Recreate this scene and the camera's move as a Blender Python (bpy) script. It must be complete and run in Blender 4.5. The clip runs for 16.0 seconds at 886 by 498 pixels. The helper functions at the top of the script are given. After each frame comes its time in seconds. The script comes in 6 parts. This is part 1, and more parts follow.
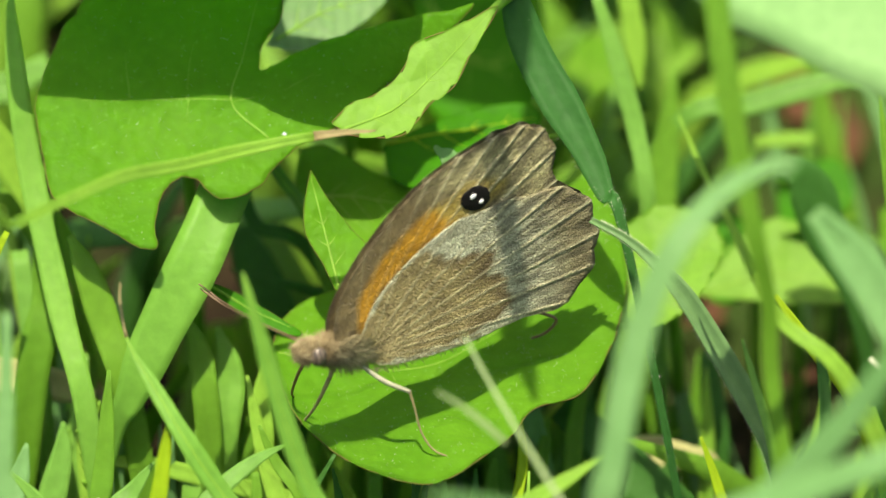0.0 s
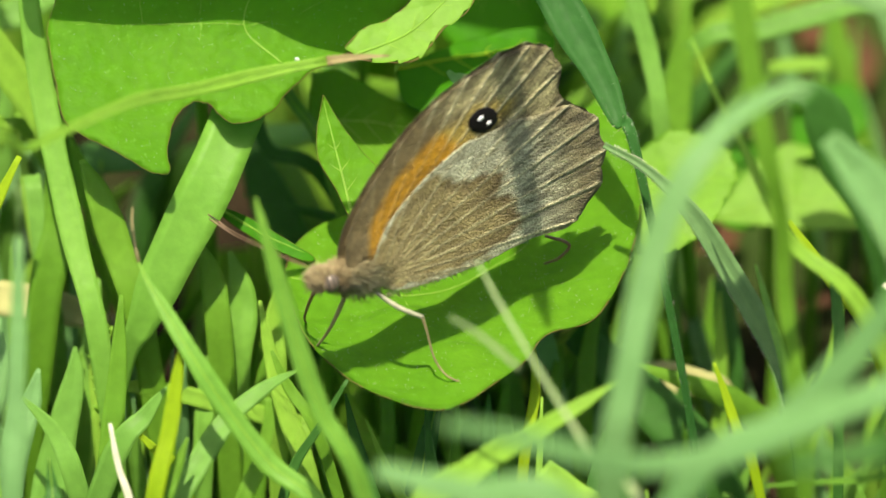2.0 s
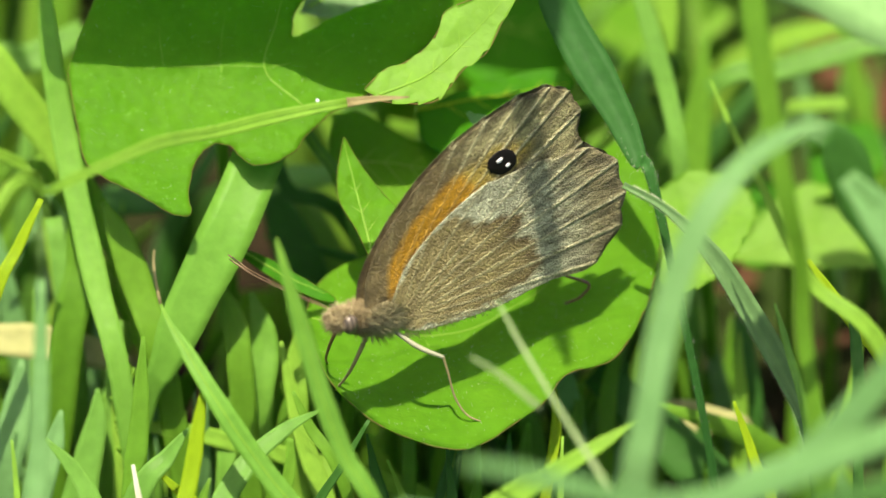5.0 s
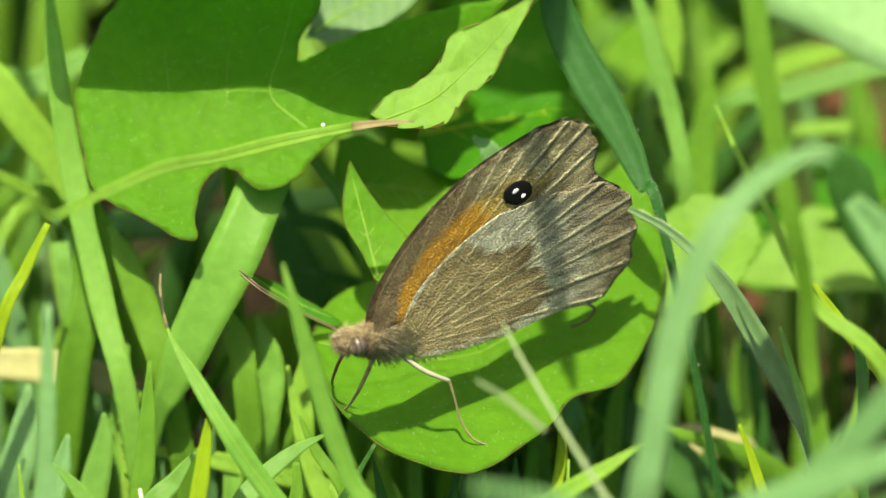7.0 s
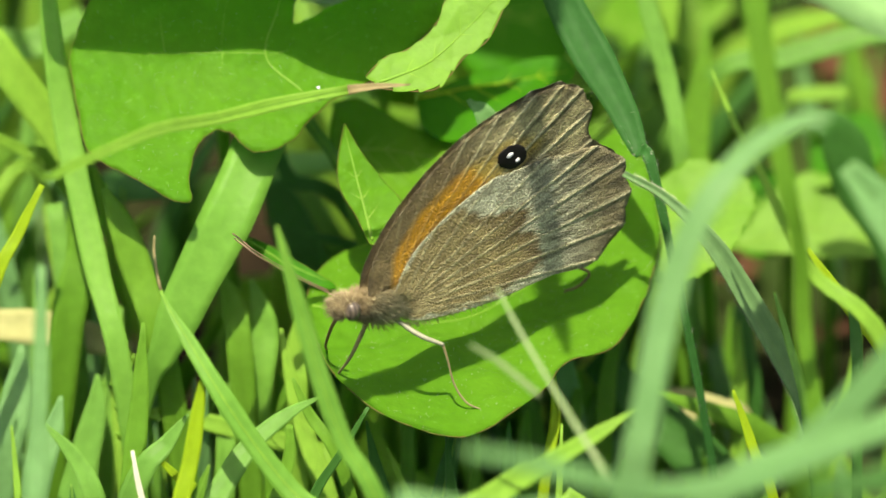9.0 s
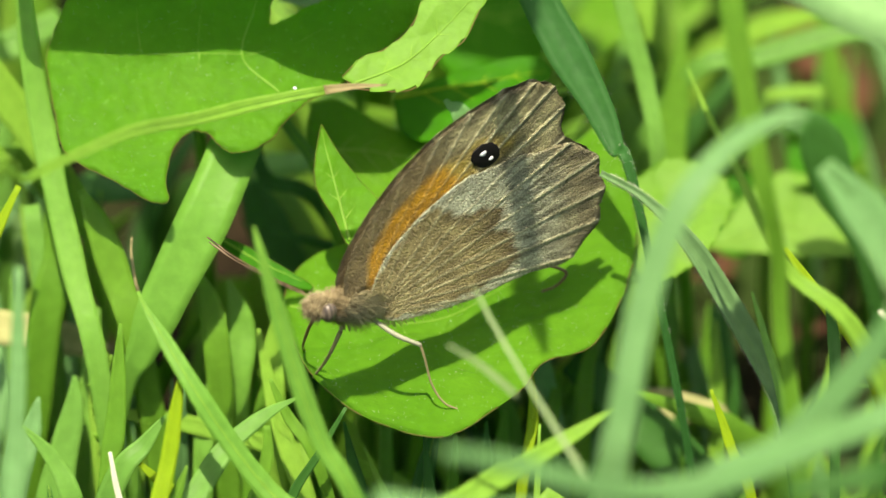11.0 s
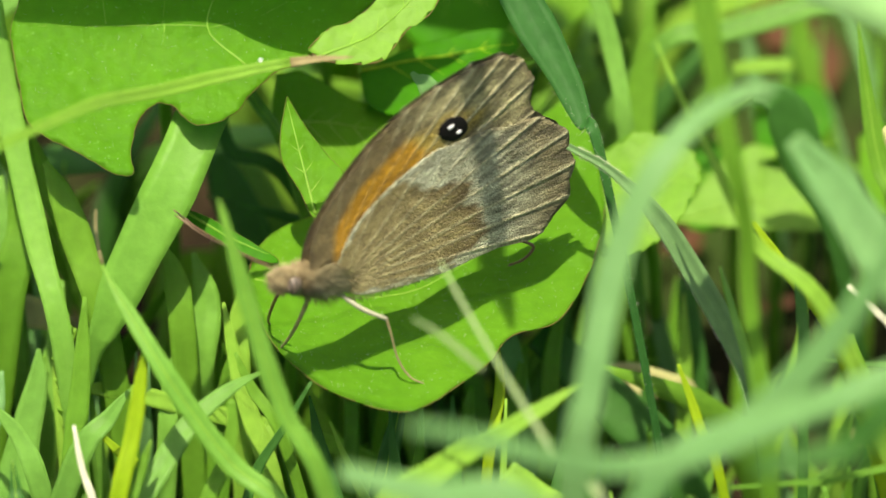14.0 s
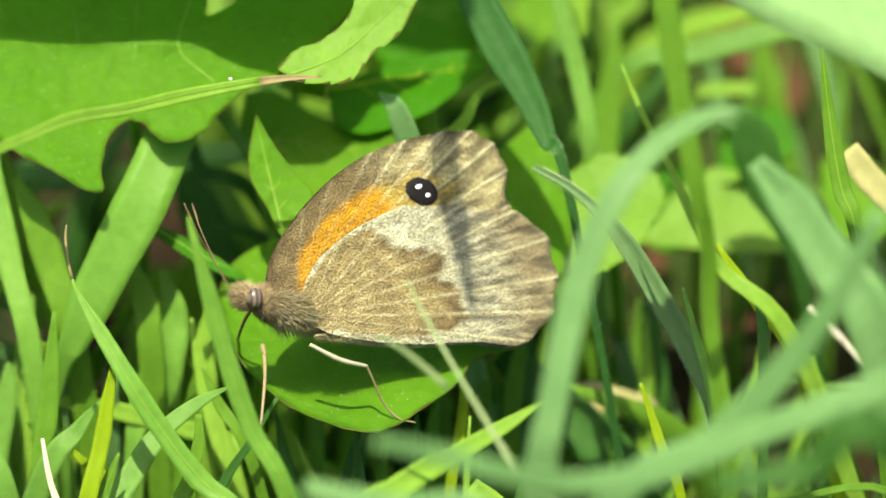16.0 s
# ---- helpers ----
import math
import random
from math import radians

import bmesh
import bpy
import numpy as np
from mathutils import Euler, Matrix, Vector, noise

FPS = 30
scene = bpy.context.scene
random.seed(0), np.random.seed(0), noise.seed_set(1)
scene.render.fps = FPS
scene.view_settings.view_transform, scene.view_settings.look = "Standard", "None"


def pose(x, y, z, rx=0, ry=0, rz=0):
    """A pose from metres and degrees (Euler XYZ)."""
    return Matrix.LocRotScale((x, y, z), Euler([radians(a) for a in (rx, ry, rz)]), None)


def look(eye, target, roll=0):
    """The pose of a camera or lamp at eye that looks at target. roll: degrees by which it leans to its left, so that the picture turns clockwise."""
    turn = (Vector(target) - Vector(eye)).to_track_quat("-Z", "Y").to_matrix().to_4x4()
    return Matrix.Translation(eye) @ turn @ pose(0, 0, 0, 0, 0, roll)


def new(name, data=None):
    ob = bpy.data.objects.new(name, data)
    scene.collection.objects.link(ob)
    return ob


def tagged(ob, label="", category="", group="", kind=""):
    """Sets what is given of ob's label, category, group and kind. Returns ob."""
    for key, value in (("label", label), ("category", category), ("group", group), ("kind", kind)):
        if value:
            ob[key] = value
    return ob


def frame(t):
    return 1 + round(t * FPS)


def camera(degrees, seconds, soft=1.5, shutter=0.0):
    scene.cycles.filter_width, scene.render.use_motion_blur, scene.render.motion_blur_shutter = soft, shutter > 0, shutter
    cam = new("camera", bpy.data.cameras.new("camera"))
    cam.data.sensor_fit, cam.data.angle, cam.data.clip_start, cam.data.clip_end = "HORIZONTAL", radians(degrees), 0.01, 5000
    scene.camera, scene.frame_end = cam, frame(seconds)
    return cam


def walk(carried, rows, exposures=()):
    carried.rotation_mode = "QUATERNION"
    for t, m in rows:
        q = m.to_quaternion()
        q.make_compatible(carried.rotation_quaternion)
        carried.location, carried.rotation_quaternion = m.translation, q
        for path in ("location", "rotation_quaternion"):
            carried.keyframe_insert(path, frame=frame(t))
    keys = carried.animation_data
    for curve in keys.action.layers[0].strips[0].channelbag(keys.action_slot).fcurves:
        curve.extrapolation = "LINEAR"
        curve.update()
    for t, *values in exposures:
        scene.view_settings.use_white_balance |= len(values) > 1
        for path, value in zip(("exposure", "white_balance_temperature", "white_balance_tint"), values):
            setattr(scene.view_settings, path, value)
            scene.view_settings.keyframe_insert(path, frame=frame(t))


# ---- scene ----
from mathutils import geometry

# A meadow brown resting with closed wings on a leaf in sunlit grass. Lengths below are in millimetres, MM brings them to metres.
MM = 0.001

# ---- camera ----
cam = camera(4.641, 16.0, soft=1.5, shutter=0.2)
cam.data.dof.use_dof = True
cam.data.dof.focus_distance = 0.902
cam.data.dof.aperture_fstop = 20.0
walk(cam, [
    (0, look((0, -0.73419, 0.56208), (0.00319, 0.00049, 0.0487), 0.43)),
    (0.5, look((0, -0.73171, 0.56035), (0.00258, 0.00062, 0.04888), 0.41)),
    (1, look((0, -0.73278, 0.5611), (0.00332, -0.00191, 0.04528), 0.39)),
    (1.5, look((0, -0.7331, 0.56132), (0.0018, -0.00407, 0.04218), 0.39)),
    (2, look((0, -0.73264, 0.561), (0.00216, -0.00303, 0.04368), 0.45)),
    (2.5, look((0, -0.7316, 0.56027), (0.0019, -0.00252, 0.0444), 0.32)),
    (3, look((0, -0.73445, 0.56227), (0.00076, -0.00119, 0.0463), 0.34)),
    (5.5, look((0, -0.73668, 0.56383), (0.00144, -0.00113, 0.04639), 0.01)),
    (6, look((0, -0.73823, 0.56492), (0.00263, -0.00104, 0.04652), -0.09)),
    (6.5, look((0, -0.73879, 0.56531), (0.00188, -0.00027, 0.04762), -0.06)),
    (7, look((0, -0.73724, 0.56422), (0, 0, 0.048), 0.00)),
    (7.5, look((0, -0.73724, 0.56422), (0.00081, 0.00018, 0.04826), 0.04)),
    (8, look((0, -0.7374, 0.56433), (0.00029, -0.00119, 0.0463), 0.10)),
    (8.5, look((0, -0.73738, 0.56432), (-0.00016, -0.00123, 0.04625), 0.21)),
    (9, look((0, -0.73642, 0.56365), (0.00047, -0.00171, 0.04555), 0.37)),
    (11.5, look((0, -0.73606, 0.5634), (0.00279, -0.00169, 0.04558), 0.30)),
    (12, look((0, -0.73601, 0.56336), (0.00307, -0.00122, 0.04625), 0.34)),
    (12.5, look((0, -0.73494, 0.56261), (0.00308, -0.00134, 0.04609), 0.27)),
    (13, look((0, -0.73047, 0.55948), (0.00424, -0.00255, 0.04436), 0.44)),
    (13.5, look((0, -0.73315, 0.56136), (0.00416, -0.00285, 0.04393), 0.38)),
    (14, look((0, -0.73175, 0.56038), (0.00511, -0.00294, 0.0438), 0.54)),
    (14.5, look((0, -0.73214, 0.56065), (0.00837, -0.00276, 0.04406), 0.59)),
    (15, look((0, -0.73831, 0.56497), (0.00817, -0.00061, 0.04714), 0.81)),
    (15.5, look((0, -0.7388, 0.56532), (0.00688, -0.00092, 0.04669), 1.22)),
    (16, look((0, -0.74033, 0.56639), (0.00791, -0.00205, 0.04507), 1.20)),
], exposures=[(0, 0.86, 7350, 6), (16, 0.86, 7350, 6)])

# ---- light ----
SUN_TO = Vector((-0.09, -0.21, 0.97)).normalized()
world = bpy.data.worlds.new("sky")
scene.world = world
world.use_nodes = True
wn = world.node_tree.nodes
sky = wn.new("ShaderNodeTexSky")
sky.sky_type = "NISHITA"
sky.sun_disc = False
sky.dust_density = 3.5
sky.air_density = 0.8
sky.sun_elevation = math.asin(SUN_TO.z)
sky.sun_rotation = math.atan2(SUN_TO.x, SUN_TO.y)
wn["Background"].inputs["Strength"].default_value = 0.15
world.node_tree.links.new(sky.outputs[0], wn["Background"].inputs["Color"])
sun_data = bpy.data.lights.new("sun", "SUN")
sun_data.energy, sun_data.angle, sun_data.color = 4.8, radians(0.53), (1.0, 0.925, 0.82)
sun = new("sun", sun_data)
sun.matrix_world = look(SUN_TO * 5, (0, 0, 0))


# ---- materials ----
def material(name):
    m = bpy.data.materials.new(name)
    m.use_nodes = True
    m.node_tree.nodes.clear()
    return m, m.node_tree.nodes, m.node_tree.links.new


def ramp_mix(n, link, factor, a, b):
    mix = n.new("ShaderNodeMix")
    mix.data_type = "RGBA"
    link(factor, mix.inputs["Factor"])
    for value, slot in ((a, "A"), (b, "B")):
        if isinstance(value, tuple):
            mix.inputs[6 if slot == "A" else 7].default_value = (*value, 1)
        else:
            link(value, mix.inputs[6 if slot == "A" else 7])
    return mix.outputs[2]


def noise_tex(n, link, scale, detail=3.0, stretch=None, coords="Object"):
    co = n.new("ShaderNodeTexCoord")
    out = co.outputs[coords]
    if stretch:
        mp = n.new("ShaderNodeMapping")
        mp.inputs["Scale"].default_value = stretch
        link(out, mp.inputs["Vector"])
        out = mp.outputs[0]
    tex = n.new("ShaderNodeTexNoise")
    tex.inputs["Scale"].default_value = scale
    tex.inputs["Detail"].default_value = detail
    link(out, tex.inputs["Vector"])
    return tex.outputs["Fac"]


def contrast(n, link, value, low, high):
    r = n.new("ShaderNodeMapRange")
    r.inputs["From Min"].default_value, r.inputs["From Max"].default_value = low, high
    link(value, r.inputs["Value"])
    return r.outputs[0]


def leafy(name, dark, light, through_colour, translucency=0.4, rough=0.45, ribs=0.0, hairs=0.0, spots=None, quilt=0.0, gloss=0.16):
    """Living or dry plant tissue: two greens that drift, fine veins along the blade (UV), light shining through."""
    m, n, link = material(name)
    info = n.new("ShaderNodeObjectInfo")
    island = n.new("ShaderNodeNewGeometry")
    add = n.new("ShaderNodeMath")
    add.operation = "ADD"
    link(info.outputs["Random"], add.inputs[0])
    link(island.outputs["Random Per Island"], add.inputs[1])
    half = n.new("ShaderNodeMath")
    half.operation = "MULTIPLY"
    half.inputs[1].default_value = 0.42
    link(add.outputs[0], half.inputs[0])
    big = contrast(n, link, noise_tex(n, link, 90, 3), 0.3, 0.72)
    blend = n.new("ShaderNodeMath")
    blend.operation = "MULTIPLY_ADD"
    blend.inputs[1].default_value = 0.5
    link(big, blend.inputs[0])
    link(half.outputs[0], blend.inputs[2])
    colour = ramp_mix(n, link, blend.outputs[0], dark, light)
    fine = contrast(n, link, noise_tex(n, link, 1100, 4), 0.35, 0.7)
    fine_mix = n.new("ShaderNodeMix")
    fine_mix.data_type, fine_mix.blend_type = "RGBA", "MULTIPLY"
    fine_mix.inputs["Factor"].default_value = 0.35
    link(colour, fine_mix.inputs[6])
    link(ramp_mix(n, link, fine, (0.6, 0.62, 0.55), (1.15, 1.12, 1.1)), fine_mix.inputs[7])
    colour = fine_mix.outputs[2]
    height = fine
    if ribs:
        uv = n.new("ShaderNodeUVMap")
        wave = n.new("ShaderNodeTexWave")
        wave.bands_direction = "X"
        wave.inputs["Scale"].default_value = ribs
        wave.inputs["Distortion"].default_value = 0.6
        link(uv.outputs[0], wave.inputs["Vector"])
        rib = n.new("ShaderNodeMix")
        rib.data_type, rib.blend_type = "RGBA", "MULTIPLY"
        rib.inputs["Factor"].default_value = 0.28
        link(colour, rib.inputs[6])
        link(ramp_mix(n, link, wave.outputs["Fac"], (0.62, 0.66, 0.6), (1.2, 1.15, 1.1)), rib.inputs[7])
        colour = rib.outputs[2]
        height = wave.outputs["Fac"]
    if spots:
        dot = contrast(n, link, noise_tex(n, link, 2200, 1), 0.68, 0.76)
        colour = ramp_mix(n, link, dot, colour, spots)
    bump = n.new("ShaderNodeBump")
    bump.inputs["Strength"].default_value = 0.25
    bump.inputs["Distance"].default_value = 0.00012
    link(height, bump.inputs["Height"])
    if quilt:
        swell = n.new("ShaderNodeBump")
        swell.inputs["Strength"].default_value = quilt
        swell.inputs["Distance"].default_value = 0.0008
        link(noise_tex(n, link, 420, 3), swell.inputs["Height"])
        link(swell.outputs[0], bump.inputs["Normal"])
    p = n.new("ShaderNodeBsdfPrincipled")
    p.inputs["Roughness"].default_value = rough
    p.inputs["Specular IOR Level"].default_value = gloss
    if hairs:
        p.inputs["Sheen Weight"].default_value = hairs
        p.inputs["Sheen Roughness"].default_value = 0.4
    link(colour, p.inputs["Base Color"])
    link(bump.outputs[0], p.inputs["Normal"])
    tr = n.new("ShaderNodeBsdfTranslucent")
    tint = n.new("ShaderNodeMix")
    tint.data_type, tint.blend_type = "RGBA", "MIX"
    tint.inputs["Factor"].default_value = 0.7
    link(colour, tint.inputs[6])
    tint.inputs[7].default_value = (*through_colour, 1)
    link(tint.outputs[2], tr.inputs["Color"])
    mixer = n.new("ShaderNodeMixShader")
    mixer.inputs[0].default_value = translucency
    link(p.outputs[0], mixer.inputs[1])
    link(tr.outputs[0], mixer.inputs[2])
    out = n.new("ShaderNodeOutputMaterial")
    link(mixer.outputs[0], out.inputs[0])
    return m


def rough_stuff(name, a, b, scale, rough=0.85, bump_depth=0.001, metallic=0.0):
    m, n, link = material(name)
    tex = noise_tex(n, link, scale, 8)
    colour = ramp_mix(n, link, contrast(n, link, tex, 0.35, 0.65), a, b)
    p = n.new("ShaderNodeBsdfPrincipled")
    p.inputs["Roughness"].default_value = rough
    link(colour, p.inputs["Base Color"])
    bump = n.new("ShaderNodeBump")
    bump.inputs["Strength"].default_value = 0.6
    bump.inputs["Distance"].default_value = bump_depth
    link(noise_tex(n, link, scale * 3, 6), bump.inputs["Height"])
    link(bump.outputs[0], p.inputs["Normal"])
    out = n.new("ShaderNodeOutputMaterial")
    link(p.outputs[0], out.inputs[0])
    return m


def turf_ground(name):
    """Dark crumbly soil with moss and turf growing over it in patches."""
    m, n, link = material(name)
    soil = ramp_mix(n, link, contrast(n, link, noise_tex(n, link, 160, 8), 0.35, 0.65), (0.006, 0.0045, 0.0025), (0.026, 0.018, 0.009))
    turf_tone = ramp_mix(n, link, contrast(n, link, noise_tex(n, link, 45, 6), 0.35, 0.65), (0.012, 0.035, 0.006), (0.04, 0.085, 0.014))
    patches = contrast(n, link, noise_tex(n, link, 9, 6), 0.42, 0.58)
    p = n.new("ShaderNodeBsdfPrincipled")
    p.inputs["Roughness"].default_value = 0.95
    p.inputs["Specular IOR Level"].default_value = 0.08
    link(ramp_mix(n, link, patches, soil, turf_tone), p.inputs["Base Color"])
    bump = n.new("ShaderNodeBump")
    bump.inputs["Strength"].default_value = 0.7
    bump.inputs["Distance"].default_value = 0.002
    link(noise_tex(n, link, 500, 6), bump.inputs["Height"])
    link(bump.outputs[0], p.inputs["Normal"])
    out = n.new("ShaderNodeOutputMaterial")
    link(p.outputs[0], out.inputs[0])
    return m


def wing_scales(name, translucency=0.12):
    """Wing scales: the mesh's own colour pattern, broken by fine streaks and specks of scales."""
    m, n, link = material(name)
    attr = n.new("ShaderNodeVertexColor")
    attr.layer_name = "pattern"
    speck = contrast(n, link, noise_tex(n, link, 5600, 5), 0.35, 0.65)
    streak = contrast(n, link, noise_tex(n, link, 900, 5, (0.7, 1.6, 1)), 0.35, 0.65)
    mul = n.new("ShaderNodeMix")
    mul.data_type, mul.blend_type = "RGBA", "MULTIPLY"
    mul.inputs["Factor"].default_value = 0.6
    link(attr.outputs["Color"], mul.inputs[6])
    link(ramp_mix(n, link, speck, (0.42, 0.38, 0.32), (1.5, 1.48, 1.42)), mul.inputs[7])
    mul2 = n.new("ShaderNodeMix")
    mul2.data_type, mul2.blend_type = "RGBA", "MULTIPLY"
    mul2.inputs["Factor"].default_value = 0.6
    link(mul.outputs[2], mul2.inputs[6])
    link(ramp_mix(n, link, streak, (0.55, 0.52, 0.46), (1.3, 1.3, 1.25)), mul2.inputs[7])
    bump = n.new("ShaderNodeBump")
    bump.inputs["Strength"].default_value = 1.0
    bump.inputs["Distance"].default_value = 0.00014
    link(speck, bump.inputs["Height"])
    p = n.new("ShaderNodeBsdfPrincipled")
    p.inputs["Roughness"].default_value = 0.45
    p.inputs["Specular IOR Level"].default_value = 0.4
    link(mul2.outputs[2], p.inputs["Base Color"])
    link(bump.outputs[0], p.inputs["Normal"])
    tr = n.new("ShaderNodeBsdfTranslucent")
    link(mul2.outputs[2], tr.inputs["Color"])
    mixer = n.new("ShaderNodeMixShader")
    mixer.inputs[0].default_value = translucency
    link(p.outputs[0], mixer.inputs[1])
    link(tr.outputs[0], mixer.inputs[2])
    out = n.new("ShaderNodeOutputMaterial")
    link(mixer.outputs[0], out.inputs[0])
    return m


def plain(name, colour, rough=0.5, spec=0.5):
    m, n, link = material(name)
    p = n.new("ShaderNodeBsdfPrincipled")
    tone = ramp_mix(n, link, noise_tex(n, link, 1800, 3), tuple(c * 0.7 for c in colour), tuple(min(1, c * 1.25) for c in colour))
    link(tone, p.inputs["Base Color"])
    p.inputs["Roughness"].default_value = rough
    p.inputs["Specular IOR Level"].default_value = spec
    out = n.new("ShaderNodeOutputMaterial")
    link(p.outputs[0], out.inputs[0])
    return m


def banded_eye(name):
    """A butterfly's compound eye: pinkish brown with darker upright bands."""
    m, n, link = material(name)
    co = n.new("ShaderNodeTexCoord")
    wave = n.new("ShaderNodeTexWave")
    wave.bands_direction = "X"
    wave.inputs["Scale"].default_value = 750
    wave.inputs["Distortion"].default_value = 1.2
    link(co.outputs["Object"], wave.inputs["Vector"])
    p = n.new("ShaderNodeBsdfPrincipled")
    p.inputs["Roughness"].default_value = 0.3
    link(ramp_mix(n, link, wave.outputs["Fac"], (0.045, 0.035, 0.028), (0.15, 0.12, 0.09)), p.inputs["Base Color"])
    out = n.new("ShaderNodeOutputMaterial")
    link(p.outputs[0], out.inputs[0])
    return m


GRASS = leafy("grass_fresh", (0.092, 0.25, 0.020), (0.15, 0.335, 0.034), (0.20, 0.46, 0.022), 0.42, 0.42, ribs=7)
GRASS_BLUE = leafy("grass_bluish", (0.095, 0.26, 0.035), (0.16, 0.36, 0.065), (0.17, 0.42, 0.025), 0.35, 0.38, ribs=7)
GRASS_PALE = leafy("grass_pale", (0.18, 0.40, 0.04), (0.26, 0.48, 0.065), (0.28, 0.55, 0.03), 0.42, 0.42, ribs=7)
GRASS_YELLOW = leafy("grass_yellow", (0.20, 0.36, 0.010), (0.31, 0.47, 0.020), (0.36, 0.56, 0.015), 0.42, 0.45, ribs=7)
# Darker copy of the green: own dark blades, and shade put into colour.
GRASS_DARK_SHADE = leafy("grass_dark_shade", (0.026, 0.105, 0.014), (0.048, 0.155, 0.026), (0.045, 0.20, 0.012), 0.32, 0.5, hairs=0.08)
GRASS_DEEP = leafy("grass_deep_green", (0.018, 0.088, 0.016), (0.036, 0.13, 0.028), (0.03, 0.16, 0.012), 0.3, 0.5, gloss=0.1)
STEM_HAIRY = leafy("hairy_stem", (0.08, 0.185, 0.06), (0.13, 0.25, 0.095), (0.12, 0.30, 0.06), 0.25, 0.5, ribs=6, hairs=0.35)
GRASS_SOFT = leafy("grass_soft_green", (0.122, 0.30, 0.092), (0.185, 0.375, 0.138), (0.17, 0.42, 0.085), 0.4, 0.45)
GRASS_EVEN = leafy("grass_even_green", (0.12, 0.32, 0.038), (0.185, 0.40, 0.062), (0.19, 0.46, 0.03), 0.42, 0.45)
# Whitish green: glare on the broad blade put into its colour.
GRASS_GLARE = leafy("grass_glare", (0.20, 0.42, 0.14), (0.27, 0.49, 0.19), (0.26, 0.52, 0.12), 0.35, 0.4)
STEM_PALE = leafy("grass_stem_pale", (0.21, 0.33, 0.13), (0.31, 0.42, 0.20), (0.35, 0.47, 0.13), 0.3, 0.45, ribs=6)
STRAW = leafy("straw", (0.36, 0.38, 0.14), (0.50, 0.50, 0.23), (0.5, 0.48, 0.18), 0.3, 0.6, ribs=8)
WHITE_STEM = leafy("bleached_stem", (0.5, 0.52, 0.38), (0.72, 0.72, 0.6), (0.6, 0.62, 0.4), 0.3, 0.5, ribs=6)
LEAF = leafy("broad_leaf", (0.072, 0.235, 0.012), (0.135, 0.33, 0.022), (0.165, 0.53, 0.012), 0.52, 0.48, spots=(0.15, 0.35, 0.045), quilt=0.8, gloss=0.06)
# Paler copy of the leaf green: stalks, rims, and sunlight put into colour.
LEAF_PALE_SUN = leafy("broad_leaf_pale_sun", (0.13, 0.315, 0.03), (0.19, 0.385, 0.048), (0.20, 0.47, 0.03), 0.45, 0.5, quilt=0.45)
# For the added leaf out of view; lets green light into its shade.
LEAF_THIN = leafy("broad_leaf_thin", (0.08, 0.24, 0.008), (0.12, 0.31, 0.012), (0.50, 0.98, 0.03), 0.85, 0.5)
# Darker copy of the leaf green: shade put into colour; also the olive tip.
LEAF_DARK_SHADE = leafy("broad_leaf_dark_shade", (0.024, 0.135, 0.003), (0.042, 0.20, 0.005), (0.05, 0.28, 0.004), 0.36, 0.5, quilt=0.4, gloss=0.06)
EDGE_RED = leafy("reddish_edge", (0.11, 0.19, 0.02), (0.19, 0.12, 0.045), (0.2, 0.2, 0.03), 0.3, 0.5)
DRY_TIP = leafy("dry_tip", (0.13, 0.085, 0.025), (0.31, 0.27, 0.13), (0.22, 0.17, 0.07), 0.25, 0.6)
SOIL = turf_ground("soil_and_turf")
LITTER = leafy("brown_litter", (0.032, 0.014, 0.007), (0.085, 0.038, 0.017), (0.2, 0.1, 0.04), 0.15, 0.7)
PETAL = leafy("cream_petal", (0.42, 0.37, 0.16), (0.55, 0.50, 0.26), (0.6, 0.55, 0.25), 0.3, 0.6)
WING = wing_scales("wing_scales")
FUR = rough_stuff("body_fur", (0.10, 0.078, 0.038), (0.24, 0.19, 0.095), 1500, 0.8, 0.0003)
HAIR = plain("brown_hair", (0.20, 0.155, 0.075), 0.6)
HAIR_PALE = plain("pale_hair", (0.42, 0.37, 0.20), 0.6)
EYE_MAT = banded_eye("compound_eye")
CHITIN = plain("leg_chitin", (0.25, 0.21, 0.10), 0.4)
CHITIN_PALE = plain("leg_pale", (0.29, 0.295, 0.20), 0.4)
ANTENNA = plain("antenna_brown", (0.13, 0.075, 0.035), 0.45)
BLACK = plain("eyespot_black", (0.006, 0.005, 0.005), 0.6, 0.2)
PUPIL = plain("eyespot_white", (0.85, 0.86, 0.88), 0.5)


# ---- mesh helpers ----
def mm(x, y, z, rx=0, ry=0, rz=0):
    return pose(x * MM, y * MM, z * MM, rx, ry, rz)


def catmull(points, count):
    """A smooth line through the points; each is a tuple of any length."""
    p = [np.array(q, float) for q in points]
    p = [2 * p[0] - p[1]] + p + [2 * p[-1] - p[-2]]
    out, spans = [], len(p) - 3
    for i in range(count + 1):
        x = i / count * spans
        k = min(int(x), spans - 1)
        t = x - k
        a, b, c, d = p[k:k + 4]
        out.append(0.5 * (2 * b + (c - a) * t + (2 * a - 5 * b + 4 * c - d) * t * t + (3 * b - a - 3 * c + d) * t ** 3))
    return out


def mesh_of(name, verts, faces, mat, uvs=None, smooth=True):
    me = bpy.data.meshes.new(name)
    me.from_pydata([tuple(float(a) for a in v) for v in verts], [], faces)
    me.materials.append(mat)
    if smooth:
        me.polygons.foreach_set("use_smooth", [True] * len(me.polygons))
    if uvs is not None:
        layer = me.uv_layers.new(name="UVMap")
        loops = np.empty(len(me.loops), int)
        me.loops.foreach_get("vertex_index", loops)
        layer.data.foreach_set("uv", np.array(uvs, float)[loops].ravel())
    me.update()
    return me


